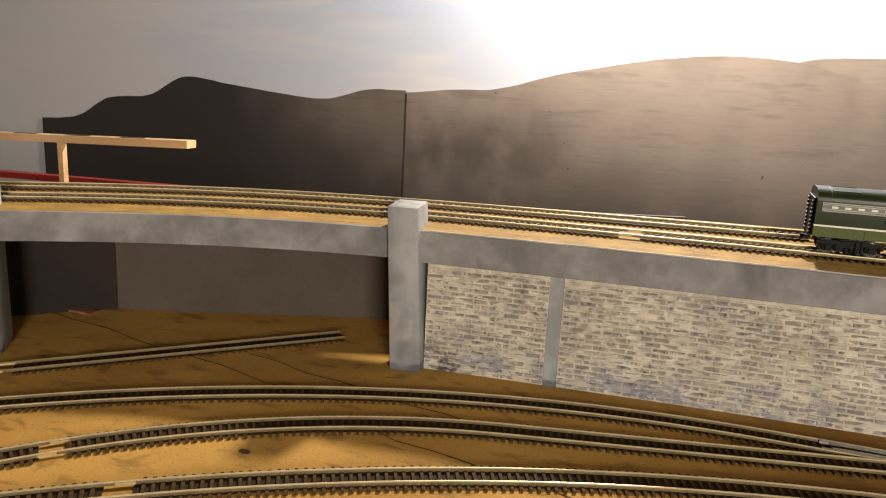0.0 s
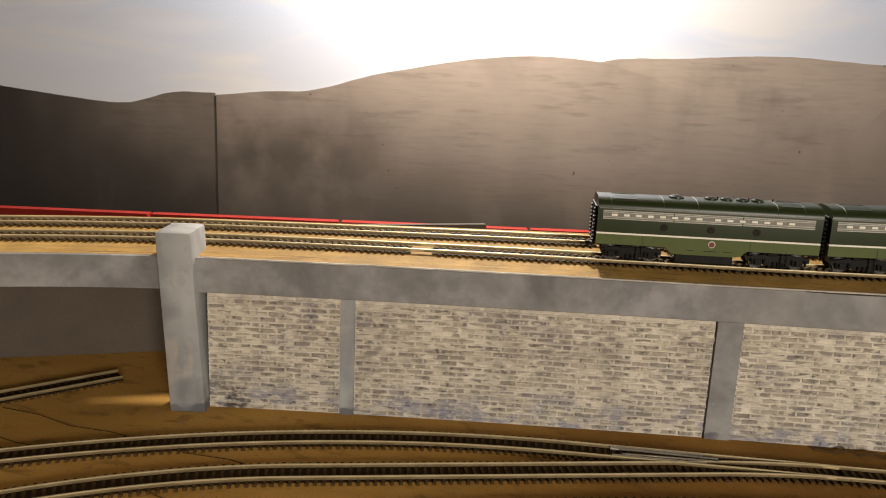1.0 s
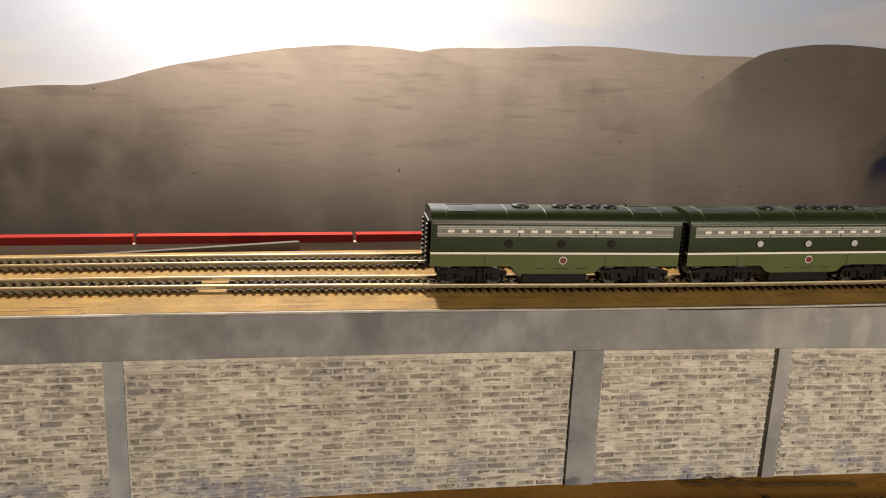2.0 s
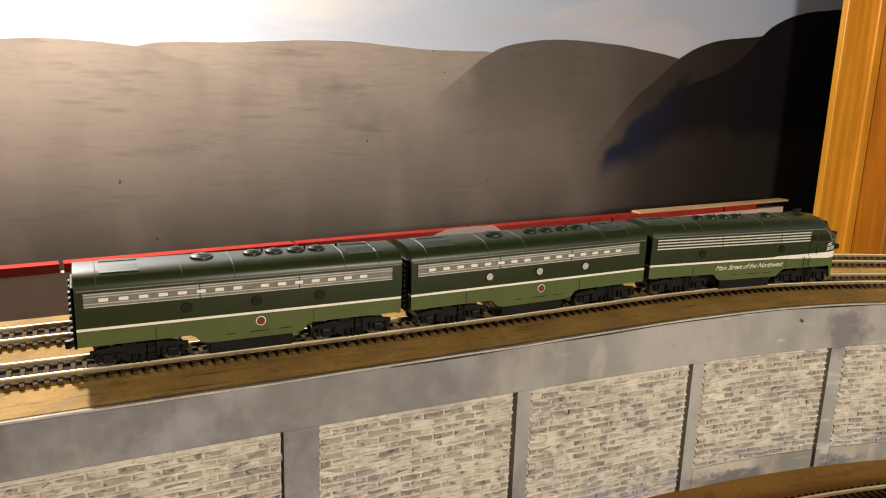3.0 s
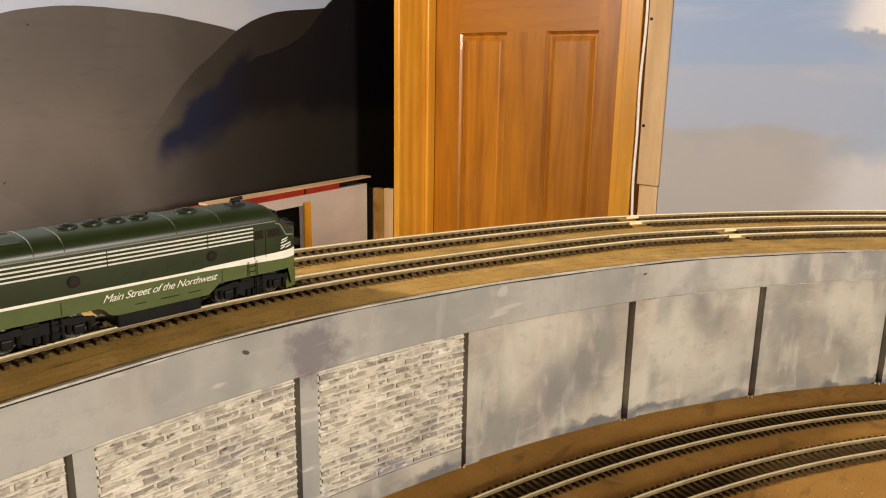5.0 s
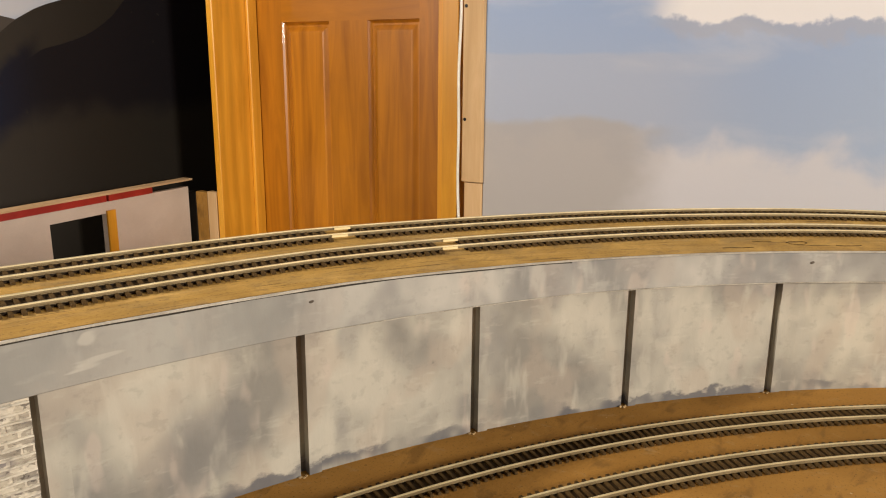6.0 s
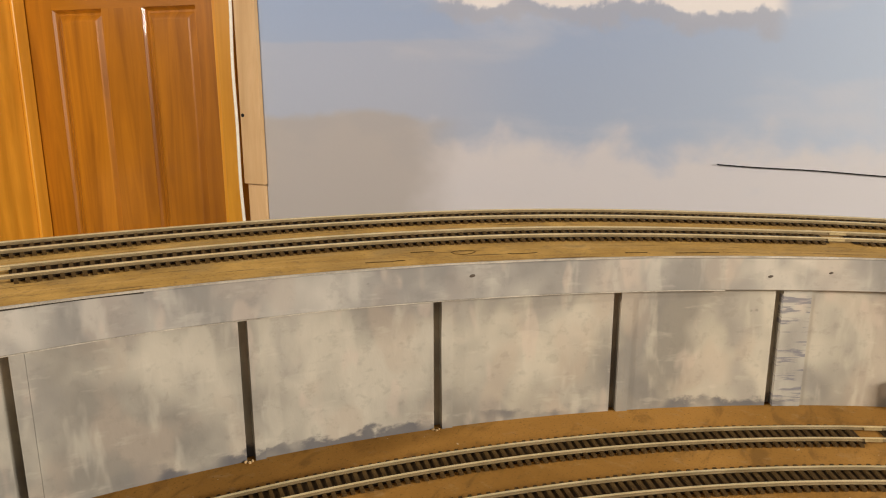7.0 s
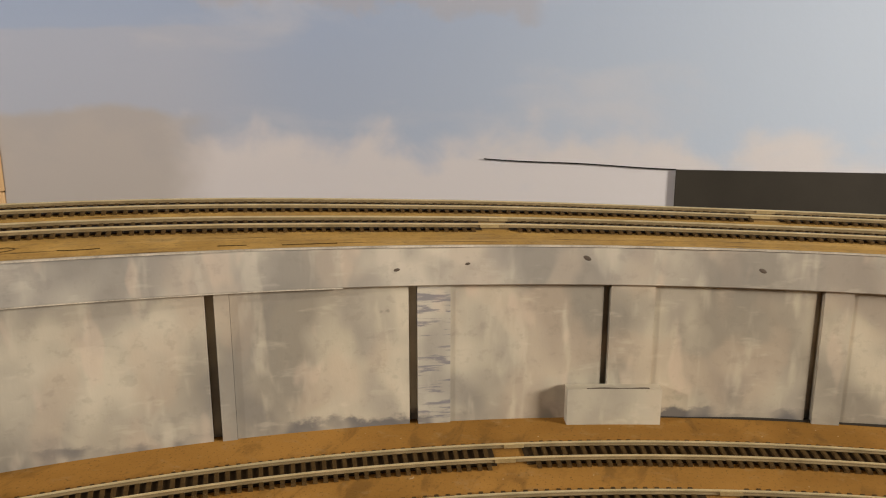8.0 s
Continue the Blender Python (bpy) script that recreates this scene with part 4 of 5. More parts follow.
part("top_lip", sweep(bmesh.new(), WALL, START, END, lambda s: [(lip_out(s), deck_z(s) + 0.0001), (-0.0004, deck_z(s) + 0.0001), (-0.0004, deck_z(s) + 0.0010), (lip_out(s), deck_z(s) + 0.0012)], 0.008), EDGEPAPER, wall, "pale paper edge along the coping")
# a dark strip drawn in as the shadow line below the lip
part("dark_line", sweep(bmesh.new(), WALL, -0.22, 0.62, lambda s: [(LIFT - 0.0003, deck_z(s) - 0.0009 - 0.0003 * math.sin(61 * s)), (LIFT + 0.0010, deck_z(s) - 0.0009), (LIFT + 0.0010, deck_z(s) - 0.0001), (LIFT - 0.0003, deck_z(s) - 0.0001)], 0.008), BLACK, wall, "dark strip standing for the shadow under the paper edge")
part("lower_edge", sweep(bmesh.new(), WALL, 0.425, 1.02, lambda s: [(LIFT - 0.0003, band_z(s) - 0.0003), (LIFT + 0.0010, band_z(s) - 0.0003), (LIFT + 0.0010, band_z(s) + 0.0004), (LIFT - 0.0003, band_z(s) + 0.0003 + 0.0002 * math.sin(53 * s))], 0.008), EDGEPAPER, wall, "pale bare edge along the coping's underside")
# grooves of the concrete bays are a little wider
PIL = [(s, w, d, g) if s < 0.35 else (s, w - 0.0012, d, g + 0.0012) for s, w, d, g in PIL]
for s, w, d, g in PIL:
    sw = lambda u, d=d: [(0.0026 - d, 0.0), (0.0084, 0.0), (0.0084, band_z(u) - 0.0002), (0.0026 - d, band_z(u) - 0.0002)]
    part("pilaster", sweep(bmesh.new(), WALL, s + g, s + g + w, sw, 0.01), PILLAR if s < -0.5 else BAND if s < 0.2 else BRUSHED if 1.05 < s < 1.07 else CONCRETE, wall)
EDGES = [START] + [p[0] for p in PIL] + [END]
STARTS = [START] + [p[0] + p[3] + p[1] for p in PIL]
for i in range(len(EDGES) - 1):
    a, b = STARTS[i], EDGES[i + 1]
    if i >= 6:
        part("concrete_panel", sweep(bmesh.new(), WALL, a + 0.0002, b, lambda u: [(0.0026, 0.0), (0.0084, 0.0), (0.0084, band_z(u) - 0.0003), (0.0026, band_z(u) - 0.0003)], 0.012), CONCRETE, wall)
    elif i >= 4:
        part("plinth", sweep(bmesh.new(), WALL, a + 0.0002, b, lambda u: [(0.0006, 0.0), (0.0084, 0.0), (0.0084, 0.0155), (0.0006, 0.0155)], 0.012), CONCRETE, wall)
for s, d in ((0.4105, 0.0010), (0.5415, 0.0012), (0.6735, 0.0022), (0.8045, 0.0012), (0.2585, 0.0018)):
    bm = bmesh.new()
    for k in range(3):
        m = WALL.stand(s + 0.0021 * k - 0.001, 0.0012 - 0.0016 * (k % 2), 0.0004) @ Matrix.Diagonal((0.0017 - 0.0004 * k, 0.0012, d * 0.6, 1))
        bmesh.ops.create_icosphere(bm, subdivisions=1, radius=1.0, matrix=m)
    part("glue_blob", bm, GLUE, wall, "cream blob of dried glue at a groove's foot", True)
part("foot_block", sweep(bmesh.new(), WALL, 1.1615, 1.2225, lambda u: [(-0.0085, 0.0), (0.0002, 0.0), (0.0002, 0.0245), (-0.0085, 0.0245)], 0.01), BLOCK, wall, "loose grey block glued to the wall's foot")
part("dark_line", sweep(bmesh.new(), WALL, 1.174, 1.2145, lambda u: [(-0.0084, 0.0246), (-0.0074 + 0.0006 * math.sin(240 * u), 0.0246), (-0.0076 + 0.0006 * math.sin(240 * u), 0.0250), (-0.0083, 0.0250 + 0.0002 * math.sin(310 * u))], 0.002), GREYBOARD, wall, "dark ragged line on the loose block's top")
# black strip laid along the foot in place of a gap's shadow
part("foot_shadow", sweep(bmesh.new(), WALL, 1.2235, 1.405, lambda u: [(0.0020, 0.0001), (0.0060, 0.0001), (0.0060, 0.0012), (0.0020, 0.0014 + 0.0008 * math.sin(47 * u) * math.sin(19 * u))], 0.004), BLACK, wall, "dark strip standing for the shadow gap at the panel's foot")


def pillar(s, w, top, out, lean=0.0):
    p = thing("pillar", "grey painted square pillar carrying the bridge girder", "pillar", "bridge pillars")
    m = WALL.stand(s, 0, 0)
    bm = box(bmesh.new(), (-w / 2, -out, 0.0), (w / 2, 0.030, top), 0.0018)
    for v in bm.verts:
        k = 1 + 0.06 * (1 - v.co.z / top)
        v.co.x = v.co.x * k + lean * v.co.z / top
    bmesh.ops.transform(bm, matrix=m, verts=bm.verts)
    part("shaft", bm, PILLAR, p, "", True)
    return p


pillar(-0.7045, 0.0275, 0.1505, 0.011, -0.008)
pillar(-1.087, 0.0275, 0.1505, 0.011)
# board that closes the space under the bridge
UB = Route((0.11, 1.4595), math.atan2(0.119, 0.32), [(0.4, 0)], [(0.310, 0)])
tagged(part("under_bridge_board", sweep(bmesh.new(), UB, -0.306, 0.3, lambda s: [(0, 0.0), (0.006, 0.0), (0.006, 0.127), (0, 0.127)], 0.02), GREYBOARD), "grey-brown board closing the space under the bridge", "board", "", "structure")
# the end board gets a darker tone than the grey-brown one
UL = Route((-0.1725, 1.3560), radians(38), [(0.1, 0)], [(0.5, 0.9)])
tagged(part("under_bridge_end", sweep(bmesh.new(), UL, -0.45, -0.0005, lambda s: [(0, 0.0), (0.006, 0.0), (0.006, 0.112), (0, 0.112)], 0.02), DARKBOARD), "board at the end of the space under the bridge, toned darker", "board", "", "structure")
bm = box(bmesh.new(), (-0.235, 1.322, 0.0002), (-0.185, 1.334, 0.0026), 0.0005, None)
tagged(part("paper_scrap", bm, SCRAP), "crumpled reddish paper scrap on the board under the bridge", "scrap")


# ---- tracks ----
def rail_head(off, z):
    return [(off + 0.0004, z + 0.0016), (off + 0.00055, z + 0.0018), (off + 0.00055, z + 0.0024), (off + 0.00042, z + 0.0025),
            (off - 0.00042, z + 0.0025), (off - 0.00055, z + 0.0024), (off - 0.00055, z + 0.0018), (off - 0.0004, z + 0.0016)]


def rail_foot(off, z):
    return [(off - 0.0011, z), (off + 0.0011, z), (off + 0.0011, z + 0.0004), (off + 0.0004, z + 0.0007), (off + 0.0004, z + 0.00158), (off - 0.0004, z + 0.00158), (off - 0.0004, z + 0.0007), (off - 0.0011, z + 0.0004)]


TIE_BM = bmesh.new()
prism(TIE_BM, [(-0.0013, 0), (0.0013, 0), (0.0011, 0.0019), (-0.0011, 0.0019)], "y", -0.0150, 0.0150)
TIE_MESH = mesh_of("tie", TIE_BM, TIE)
TRACK_TIES = []


def track(route, s0, s1, off, base, label, near, gaps=(), tie=0.0059, lean=False, metal=None):
    """Two rails on a row of ties, along a route."""
    t = thing("track", label, "track", "model railway tracks")
    put = leaning if lean else (lambda section: section)
    for side in (-1, 1):
        rail = part("rail", sweep(bmesh.new(), route, s0, s1, put(lambda s: rail_head(off(s) + side * 0.00865, base(s) + 0.0019)), 0.01), metal or RAIL, t)
        part("rail_foot", sweep(bmesh.new(), route, s0, s1, put(lambda s: rail_foot(off(s) + side * 0.00865, base(s) + 0.0019)), 0.01), RAILFOOT, rail, "dull brown rail web and foot")
    web = bmesh.new()
    stops = [s0] + [v for g in sorted(gaps) for v in (g - 0.009, g + 0.009)] + [s1]
    for a, b in zip(stops[::2], stops[1::2]):
        sweep(web, route, a, b, put(lambda s: [(off(s) - 0.0102, base(s) + 0.0001), (off(s) + 0.0102, base(s) + 0.0001), (off(s) + 0.0102, base(s) + 0.0008), (off(s) - 0.0102, base(s) + 0.0008)]), 0.012)
    part("tie_web", web, WEB, t, "dark webbing between the ties")
    TRACK_TIES.append((t, route, s0, s1, off, base, near, gaps, tie, lean))
    for g in gaps:
        for side in (-1, 1):
            d = g + 0.004 * side
            bm = sweep(bmesh.new(), route, d - 0.006, d + 0.006, put(lambda s: [(off(s) + side * 0.00865 - 0.0016, base(s) + 0.0018), (off(s) + side * 0.00865 + 0.0016, base(s) + 0.0018), (off(s) + side * 0.00865 + 0.0014, base(s) + 0.0036), (off(s) + side * 0.00865 - 0.0014, base(s) + 0.0036)]), 0.01)
            part("rail_joiner", bm, BRASS, t, "brass rail joiner")
    return t


ground = lambda s: 0.0
zero = lambda s: 0.0
track(WALL, -1.7, 1.69, main_off, deck_z, "upper track on black ties along the wall", (-0.75, 1.35), (-0.52, 0.545, 1.12), lean=True)
track(WALL, -1.7, 1.69, lambda s: main_off(s) + 0.049, deck_z, "second upper track behind the first", (-0.75, 1.35), (-0.36, 0.48, 1.305), lean=True)
track(LOWER_A, -1.6, 1.60, zero, ground, "lower track curving along the foot of the wall", (-0.95, 1.5), (-0.2, 1.06))
track(LOWER_C, -1.42, 1.52, zero, ground, "lower track next to the one along the wall", (-0.95, 1.45), (-0.83, 1.10))
track(LOWER_B, -1.15, -0.02, zero, ground, "siding track leaving the lower track at a turnout", (-1.15, -0.02), (-0.75,))
track(SIDING, -0.85, 0.0, zero, ground, "dead-end track with darker rails running under the bridge", (-0.85, 0.0), (-0.30,), metal=DARKRAIL)
# the turnout's frog and guard rails
frog = thing("turnout_frog", "dark turnout frog with bright guard rails between the lower tracks", "turnout frog")
for o in (-0.0066, 0.0066):
    part("guard_rail", sweep(bmesh.new(), LOWER_A, -0.36, -0.29, lambda s: rail_foot(o, 0.0019)[:4] + rail_head(o, 0.0019) + rail_foot(o, 0.0019)[6:], 0.01), NICKEL, frog, "bright guard rail")
part("frog_plate", sweep(bmesh.new(), LOWER_A, -0.345, -0.285, lambda s: [(-0.0075, 0.0004), (0.0075, 0.0004), (0.0070, 0.0024), (-0.0070, 0.0024)], 0.01), TIE, frog)
for o, d in ((-0.0020, 0.0009), (0.0020, -0.0009)):
    part("frog_point", sweep(bmesh.new(), LOWER_A, -0.352, -0.280, lambda s: rail_head(o + d * (s + 0.28) / 0.035, 0.0019), 0.008), NICKEL, frog, "bright pointed frog rail")
part("throw_bar", sweep(bmesh.new(), LOWER_A, -0.147, -0.143, lambda s: [(-0.022, 0.0003), (0.022, 0.0003), (0.022, 0.0021), (-0.022, 0.0021)], 0.004), TIE, frog)

# small things on the lower board and on the wall
bm = bmesh.new()
pts = [(0.672, 1.3575, 0.0012), (0.690, 1.3545, 0.0014), (0.698, 1.3555, 0.0040), (0.705, 1.3525, 0.0016), (0.716, 1.3545, 0.0034), (0.726, 1.3515, 0.0014), (0.756, 1.3525, 0.0013), (0.80, 1.3495, 0.0012)]
for p, q in zip(pts, pts[1:]):
    cylinder(bm, p, q, 0.0011, 7)
    bmesh.ops.create_icosphere(bm, subdivisions=1, radius=0.0011, matrix=Matrix.Translation(q))
tagged(part("wire", bm, TIE, None, "", True), "short dark twisted wire at the foot of the wall", "wire")
bm = bmesh.new()
bmesh.ops.create_icosphere(bm, subdivisions=2, radius=1.0, matrix=Matrix.Translation((0.119, 1.138, 0.0003)) @ Matrix.Diagonal((0.0048, 0.0026, 0.0005, 1)))
tagged(part("knot", bm, TIE, None, "", True), "dark oval knot in the plywood board", "knot", "", "structure")
for s, z, w in ((1.053, 0.1042, 0.0022), (1.172, 0.1091, 0.0030), (1.281, 0.1017, 0.0028), (1.097, 0.1067, 0.0018), (0.831, 0.1138, 0.0024), (0.42, 0.1215, 0.0020), (0.10, 0.1240, 0.0026)):
    bm = bmesh.new()
    m = WALL.stand(s, LIFT + 0.0001, z) @ Matrix.Rotation(radians(25 if w > 0.0025 else -10), 4, "Y") @ Matrix.Diagonal((w, 0.0004, w * 0.5, 1))
    bmesh.ops.create_icosphere(bm, subdivisions=2, radius=1.0, matrix=m)
    part("dent", bm, GREYBOARD, wall, "dark dent in the coping", True)

# ---- locomotives ----
def curve_of(points):
    """A smooth value along x through a few stations."""
    def f(x):
        if x <= points[0][0]:
            return points[0][1]
        for (a, u), (b, v) in zip(points, points[1:]):
            if x <= b:
                return u + (v - u) * (x - a) / (b - a)
        return points[-1][1]
    return f


HALF = 0.0182


def unit(cab, name, label, pane=None):
    """A streamlined diesel unit: x runs forward, z up from the rail heads."""
    e = thing(name, label, "locomotive", "locomotives of the train")
    end = 0.172 if cab else 0.170
    if cab:
        top = curve_of([(0, 0.0526), (0.1485, 0.0526), (0.1515, 0.0518), (0.1540, 0.0494), (0.1565, 0.0442), (0.1580, 0.0420), (0.161, 0.0414), (0.1670, 0.0405), (0.1700, 0.0382), (0.1714, 0.0345), (0.1720, 0.0290)])
        wid = curve_of([(0, HALF), (0.152, HALF), (0.158, 0.0178), (0.163, 0.0165), (0.167, 0.0142), (0.1695, 0.0114), (0.1712, 0.0078), (0.172, 0.0050)])
        low = curve_of([(0, 0.0146), (0.0530, 0.0146), (0.0550, 0.0136), (0.0575, 0.0108), (0.0590, 0.0099), (0.0620, 0.0093), (0.1100, 0.0093), (0.1165, 0.0146), (0.1610, 0.0146), (0.1640, 0.0045), (0.172, 0.0030)])
        s0 = curve_of([(0, 0.0230), (0.105, 0.0230), (0.172, 0.0206)])
        s1 = curve_of([(0, 0.0244), (0.105, 0.0244), (0.108, 0.0249), (0.172, 0.0260)])
        xs = [0, 0.030, 0.053, 0.055, 0.0575, 0.059, 0.062, 0.075, 0.105, 0.110, 0.1165, 0.130, 0.1485, 0.1500, 0.1515, 0.1528, 0.154, 0.1555, 0.1565, 0.158, 0.161, 0.164, 0.167, 0.1685, 0.170, 0.1707, 0.1714, 0.172]
    else:
        top = curve_of([(0, 0.0526), (0.170, 0.0526)])
        wid = curve_of([(0, HALF), (0.170, HALF)])
        low = curve_of([(0, 0.0146), (0.0530, 0.0146), (0.0550, 0.0136), (0.0575, 0.0108), (0.0590, 0.0099), (0.0620, 0.0093), (0.1080, 0.0093), (0.111, 0.0099), (0.1125, 0.0108), (0.115, 0.0136), (0.117, 0.0146), (0.170, 0.0146)])
        s0, s1 = (lambda x: 0.0230), (lambda x: 0.0244)
        xs = [0, 0.030, 0.053, 0.055, 0.0575, 0.059, 0.062, 0.085, 0.108, 0.111, 0.1125, 0.115, 0.117, 0.14, 0.170]

    def shell(levels, material, part_name, over=False, grow=0.0):
        bm = bmesh.new()
        rows = []
        for x in xs:
            w = wid(x) + grow
            pts = [(w, z) for z in levels(x)]
            if over:
                sh, t = pts[-1][1], top(x)
                for k in range(1, 9):
                    a = radians(90 * k / 8)
                    pts.append((w * math.cos(a) ** 0.62 if k < 8 else 0.0, sh + (t - sh) * math.sin(a) ** 0.9))
                half = pts
                ring = [(y, z) for y, z in half] + [(-y, z) for y, z in half[-2::-1]]
                rows.append([bm.verts.new((x, y, z)) for y, z in ring])
            else:
                rows.append(([bm.verts.new((x, y, z)) for y, z in pts], [bm.verts.new((x, -y, z)) for y, z in pts]))
        if over:
            for a, b in zip(rows, rows[1:]):
                for i in range(len(a) - 1):
                    bm.faces.new((a[i], b[i], b[i + 1], a[i + 1]))
            bm.faces.new(rows[0])
            bm.faces.new(rows[-1][::-1])
        else:
            for side in (0, 1):
                for a, b in zip(rows, rows[1:]):
                    for i in range(len(a[side]) - 1):
                        bm.faces.new((a[side][i], b[side][i], b[side][i + 1], a[side][i + 1]))
            for r in (rows[0], rows[-1]):
                bm.faces.new(r[0] + r[1][::-1])
        return part(part_name, bm, material, e, "", True)

    shell(lambda x: [s1(x), min(0.0440, s1(x) + 0.8 * (top(x) - s1(x)))], DARKGREEN, "upper_body", True)
    shell(lambda x: [low(x), low(x) + 0.002, s0(x)], LIGHTGREEN, "lower_body")
    shell(lambda x: [s0(x), s1(x)], CREAM, "stripe", False, 0.0001)
    part("underframe", box(bmesh.new(), (0.002, -0.0160, 0.0155), (0.160, 0.0160, 0.0215)), TRUCKBLACK, e)
    part("fuel_tank", box(bmesh.new(), (0.062, -0.0160, 0.0016), (0.107, 0.0160, 0.0158), 0.0010), TRUCKBLACK, e)
    for y in (-0.0183, 0.0183):
        part("drip_rail", box(bmesh.new(), (0.001, y - 0.0004, 0.0440), ((0.152 if cab else 0.169), y + 0.0004, 0.0446)), SILVER, e, "thin pale drip rail")
    # grille band with its bars
    g0, g1 = 0.004, (0.1375 if cab else 0.164)
    for side in (-1, 1):
        y0, y1 = sorted((side * HALF, side * (HALF + 0.0003)))
        part("grille", box(bmesh.new(), (g0, y0, 0.0354), (g1, y1, 0.0428)), SILVER if not cab else DARKGREEN, e, "grey side grille panel")
        for z in ((0.0355, 0.0376, 0.0397, 0.0418) if cab else (0.0355, 0.0371, 0.0408, 0.0421)):
            y0, y1 = sorted((side * (HALF + 0.0002), side * (HALF + 0.0007)))
            part("grille_bar", box(bmesh.new(), (g0, y0, z), (g1, y1, z + (0.0008 if cab else 0.00045))), CABBAR if cab else PALEBAR, e, "pale grille bar")
        for x in (0.058, 0.110):
            y0, y1 = sorted((side * (HALF + 0.0002), side * (HALF + 0.0008)))
            part("grille_joint", box(bmesh.new(), (x, y0, 0.0354), (x + 0.0004, y1, 0.0428)), DARKGREEN, e)
        if not cab:
            # railway's name, as plain bars
            for a, n in ((0.0105, 8), (0.0890, 7)):
                for k in range(n):
                    x = a + k * 0.0092
                    xx = x if side < 0 else 0.170 - x - 0.0050
                    y0, y1 = sorted((side * (HALF + 0.0003), side * (HALF + 0.0009)))
                    part("name_bar", box(bmesh.new(), (xx, y0, 0.0381), (xx + 0.0046, y1, 0.0400), 0.0003), CREAM, e, "white lettering bar")
    # portholes
    for x in ((0.0425, 0.1125) if cab else (0.0515, 0.0870, 0.1215)):
        for side in (-1, 1):
            ph = part("porthole", cylinder(bmesh.new(), (x, side * (HALF - 0.002), 0.0306), (x, side * (HALF + 0.0003), 0.0306), 0.0030, 20), TRUCKBLACK, e, "round porthole rim", True)
            part("glass", cylinder(bmesh.new(), (x, side * (HALF - 0.0019), 0.0306), (x, side * (HALF + 0.0006), 0.0306), 0.0023, 20), pane or DARKGLASS, ph, "porthole pane", True)
    if not cab:
        for side in (-1, 1):
            rim = part("emblem", cylinder(bmesh.new(), (0.089, side * HALF, 0.0188), (0.089, side * (HALF + 0.0004), 0.0188), 0.0027, 24), CREAM, e, "round white-rimmed emblem", True)
            part("emblem_disc", cylinder(bmesh.new(), (0.089, side * HALF, 0.0188), (0.089, side * (HALF + 0.0007), 0.0188), 0.0022, 24), MAROON, rim, "dark red disc", True)
    # louvres and skirt slots
    for side in (-1, 1):
        y0, y1 = sorted((side * (HALF - 0.0005), side * (HALF + 0.0002)))
        if cab:
            for x in (0.066, 0.075, 0.088, 0.102, 0.121):
                bm = bmesh.new()
                for k in range(3):
                    box(bm, (x, y0, 0.0268 + k * 0.0014), (x + 0.0052, y1, 0.0275 + k * 0.0014))
                part("louvre", bm, DARKGREEN, e)
        for x, w in ((0.0705, 0.0055), (0.0835, 0.010), (0.0985, 0.007)):
            part("skirt_slot", box(bmesh.new(), (x, y0, 0.0128), (x + w, y1, 0.0132)), TRUCKBLACK, e, "dark slot in the skirt")
        for x in (0.036, 0.118):
            part("panel_seam", box(bmesh.new(), (x, y0, 0.0150), (x + 0.0003, y1, 0.0215)), DARKGREEN, e)
    # roof fans, hatches, vents
    fans = ((0.048, 0.0050), (0.0595, 0.0050), (0.071, 0.0050), (0.0825, 0.0050), (0.1085, 0.0058)) if cab else ((0.062, 0.0062), (0.0885, 0.0050), (0.1005, 0.0050), (0.1125, 0.0050), (0.1245, 0.0050))
    for x, r in fans:
        f = part("roof_fan", cylinder(bmesh.new(), (x, 0, 0.0515), (x, 0, 0.0536), r, 24, r * 0.95), DARKGREEN, e, "round roof fan", True)
        part("fan_grille", cylinder(bmesh.new(), (x, 0, 0.0536), (x, 0, 0.0543), r * 0.85, 24, r * 0.6), TRUCKBLACK, f, "dark fan grille", True)
        part("fan_hub", cylinder(bmesh.new(), (x, 0, 0.0542), (x, 0, 0.0547), r * 0.3, 12), DARKGREEN, f, "", True)
    for x in (0.065, 0.0885) if cab else (0.0945, 0.1185, 0.137):
        part("exhaust_stub", cylinder(bmesh.new(), (x, 0.003, 0.052), (x, 0.003, 0.0544), 0.0006, 8), TRUCKBLACK, e)
    for x in (0.027, 0.040, 0.094, 0.119) if cab else (0.010, 0.050, 0.076, 0.136, 0.156):
        bm = bmesh.new()
        arc = []
        for k in range(17):
            a = radians(8 + 164 * k / 16)
            c = math.cos(a)
            arc.append((x, math.copysign(abs(c) ** 0.62, c) * HALF, 0.0440 + 0.0086 * math.sin(a) ** 0.9))
        for p, q in zip(arc, arc[1:]):
            cylinder(bm, p, q, 0.00020, 5)
        part("roof_seam", bm, SEAM, e, "worn pale roof seam")
    # low hatch plates with rounded rims
    for xa, xb in (((0.006, 0.024),) if cab else ((0.012, 0.030), (0.140, 0.158))):
        for side in (-1, 1):
            y0, y1 = sorted((side * 0.0042, side * 0.0128))
            bm = box(bmesh.new(), (xa, y0, 0), (xb, y1, 0.0003), 0.0001)
            for v in bm.verts:
                c = min(1.0, abs(v.co.y) / HALF) ** (1 / 0.62)
                v.co.z += 0.0440 + 0.0086 * (1 - c * c) ** 0.45
            part("roof_hatch", bm, DARKGREEN, e)
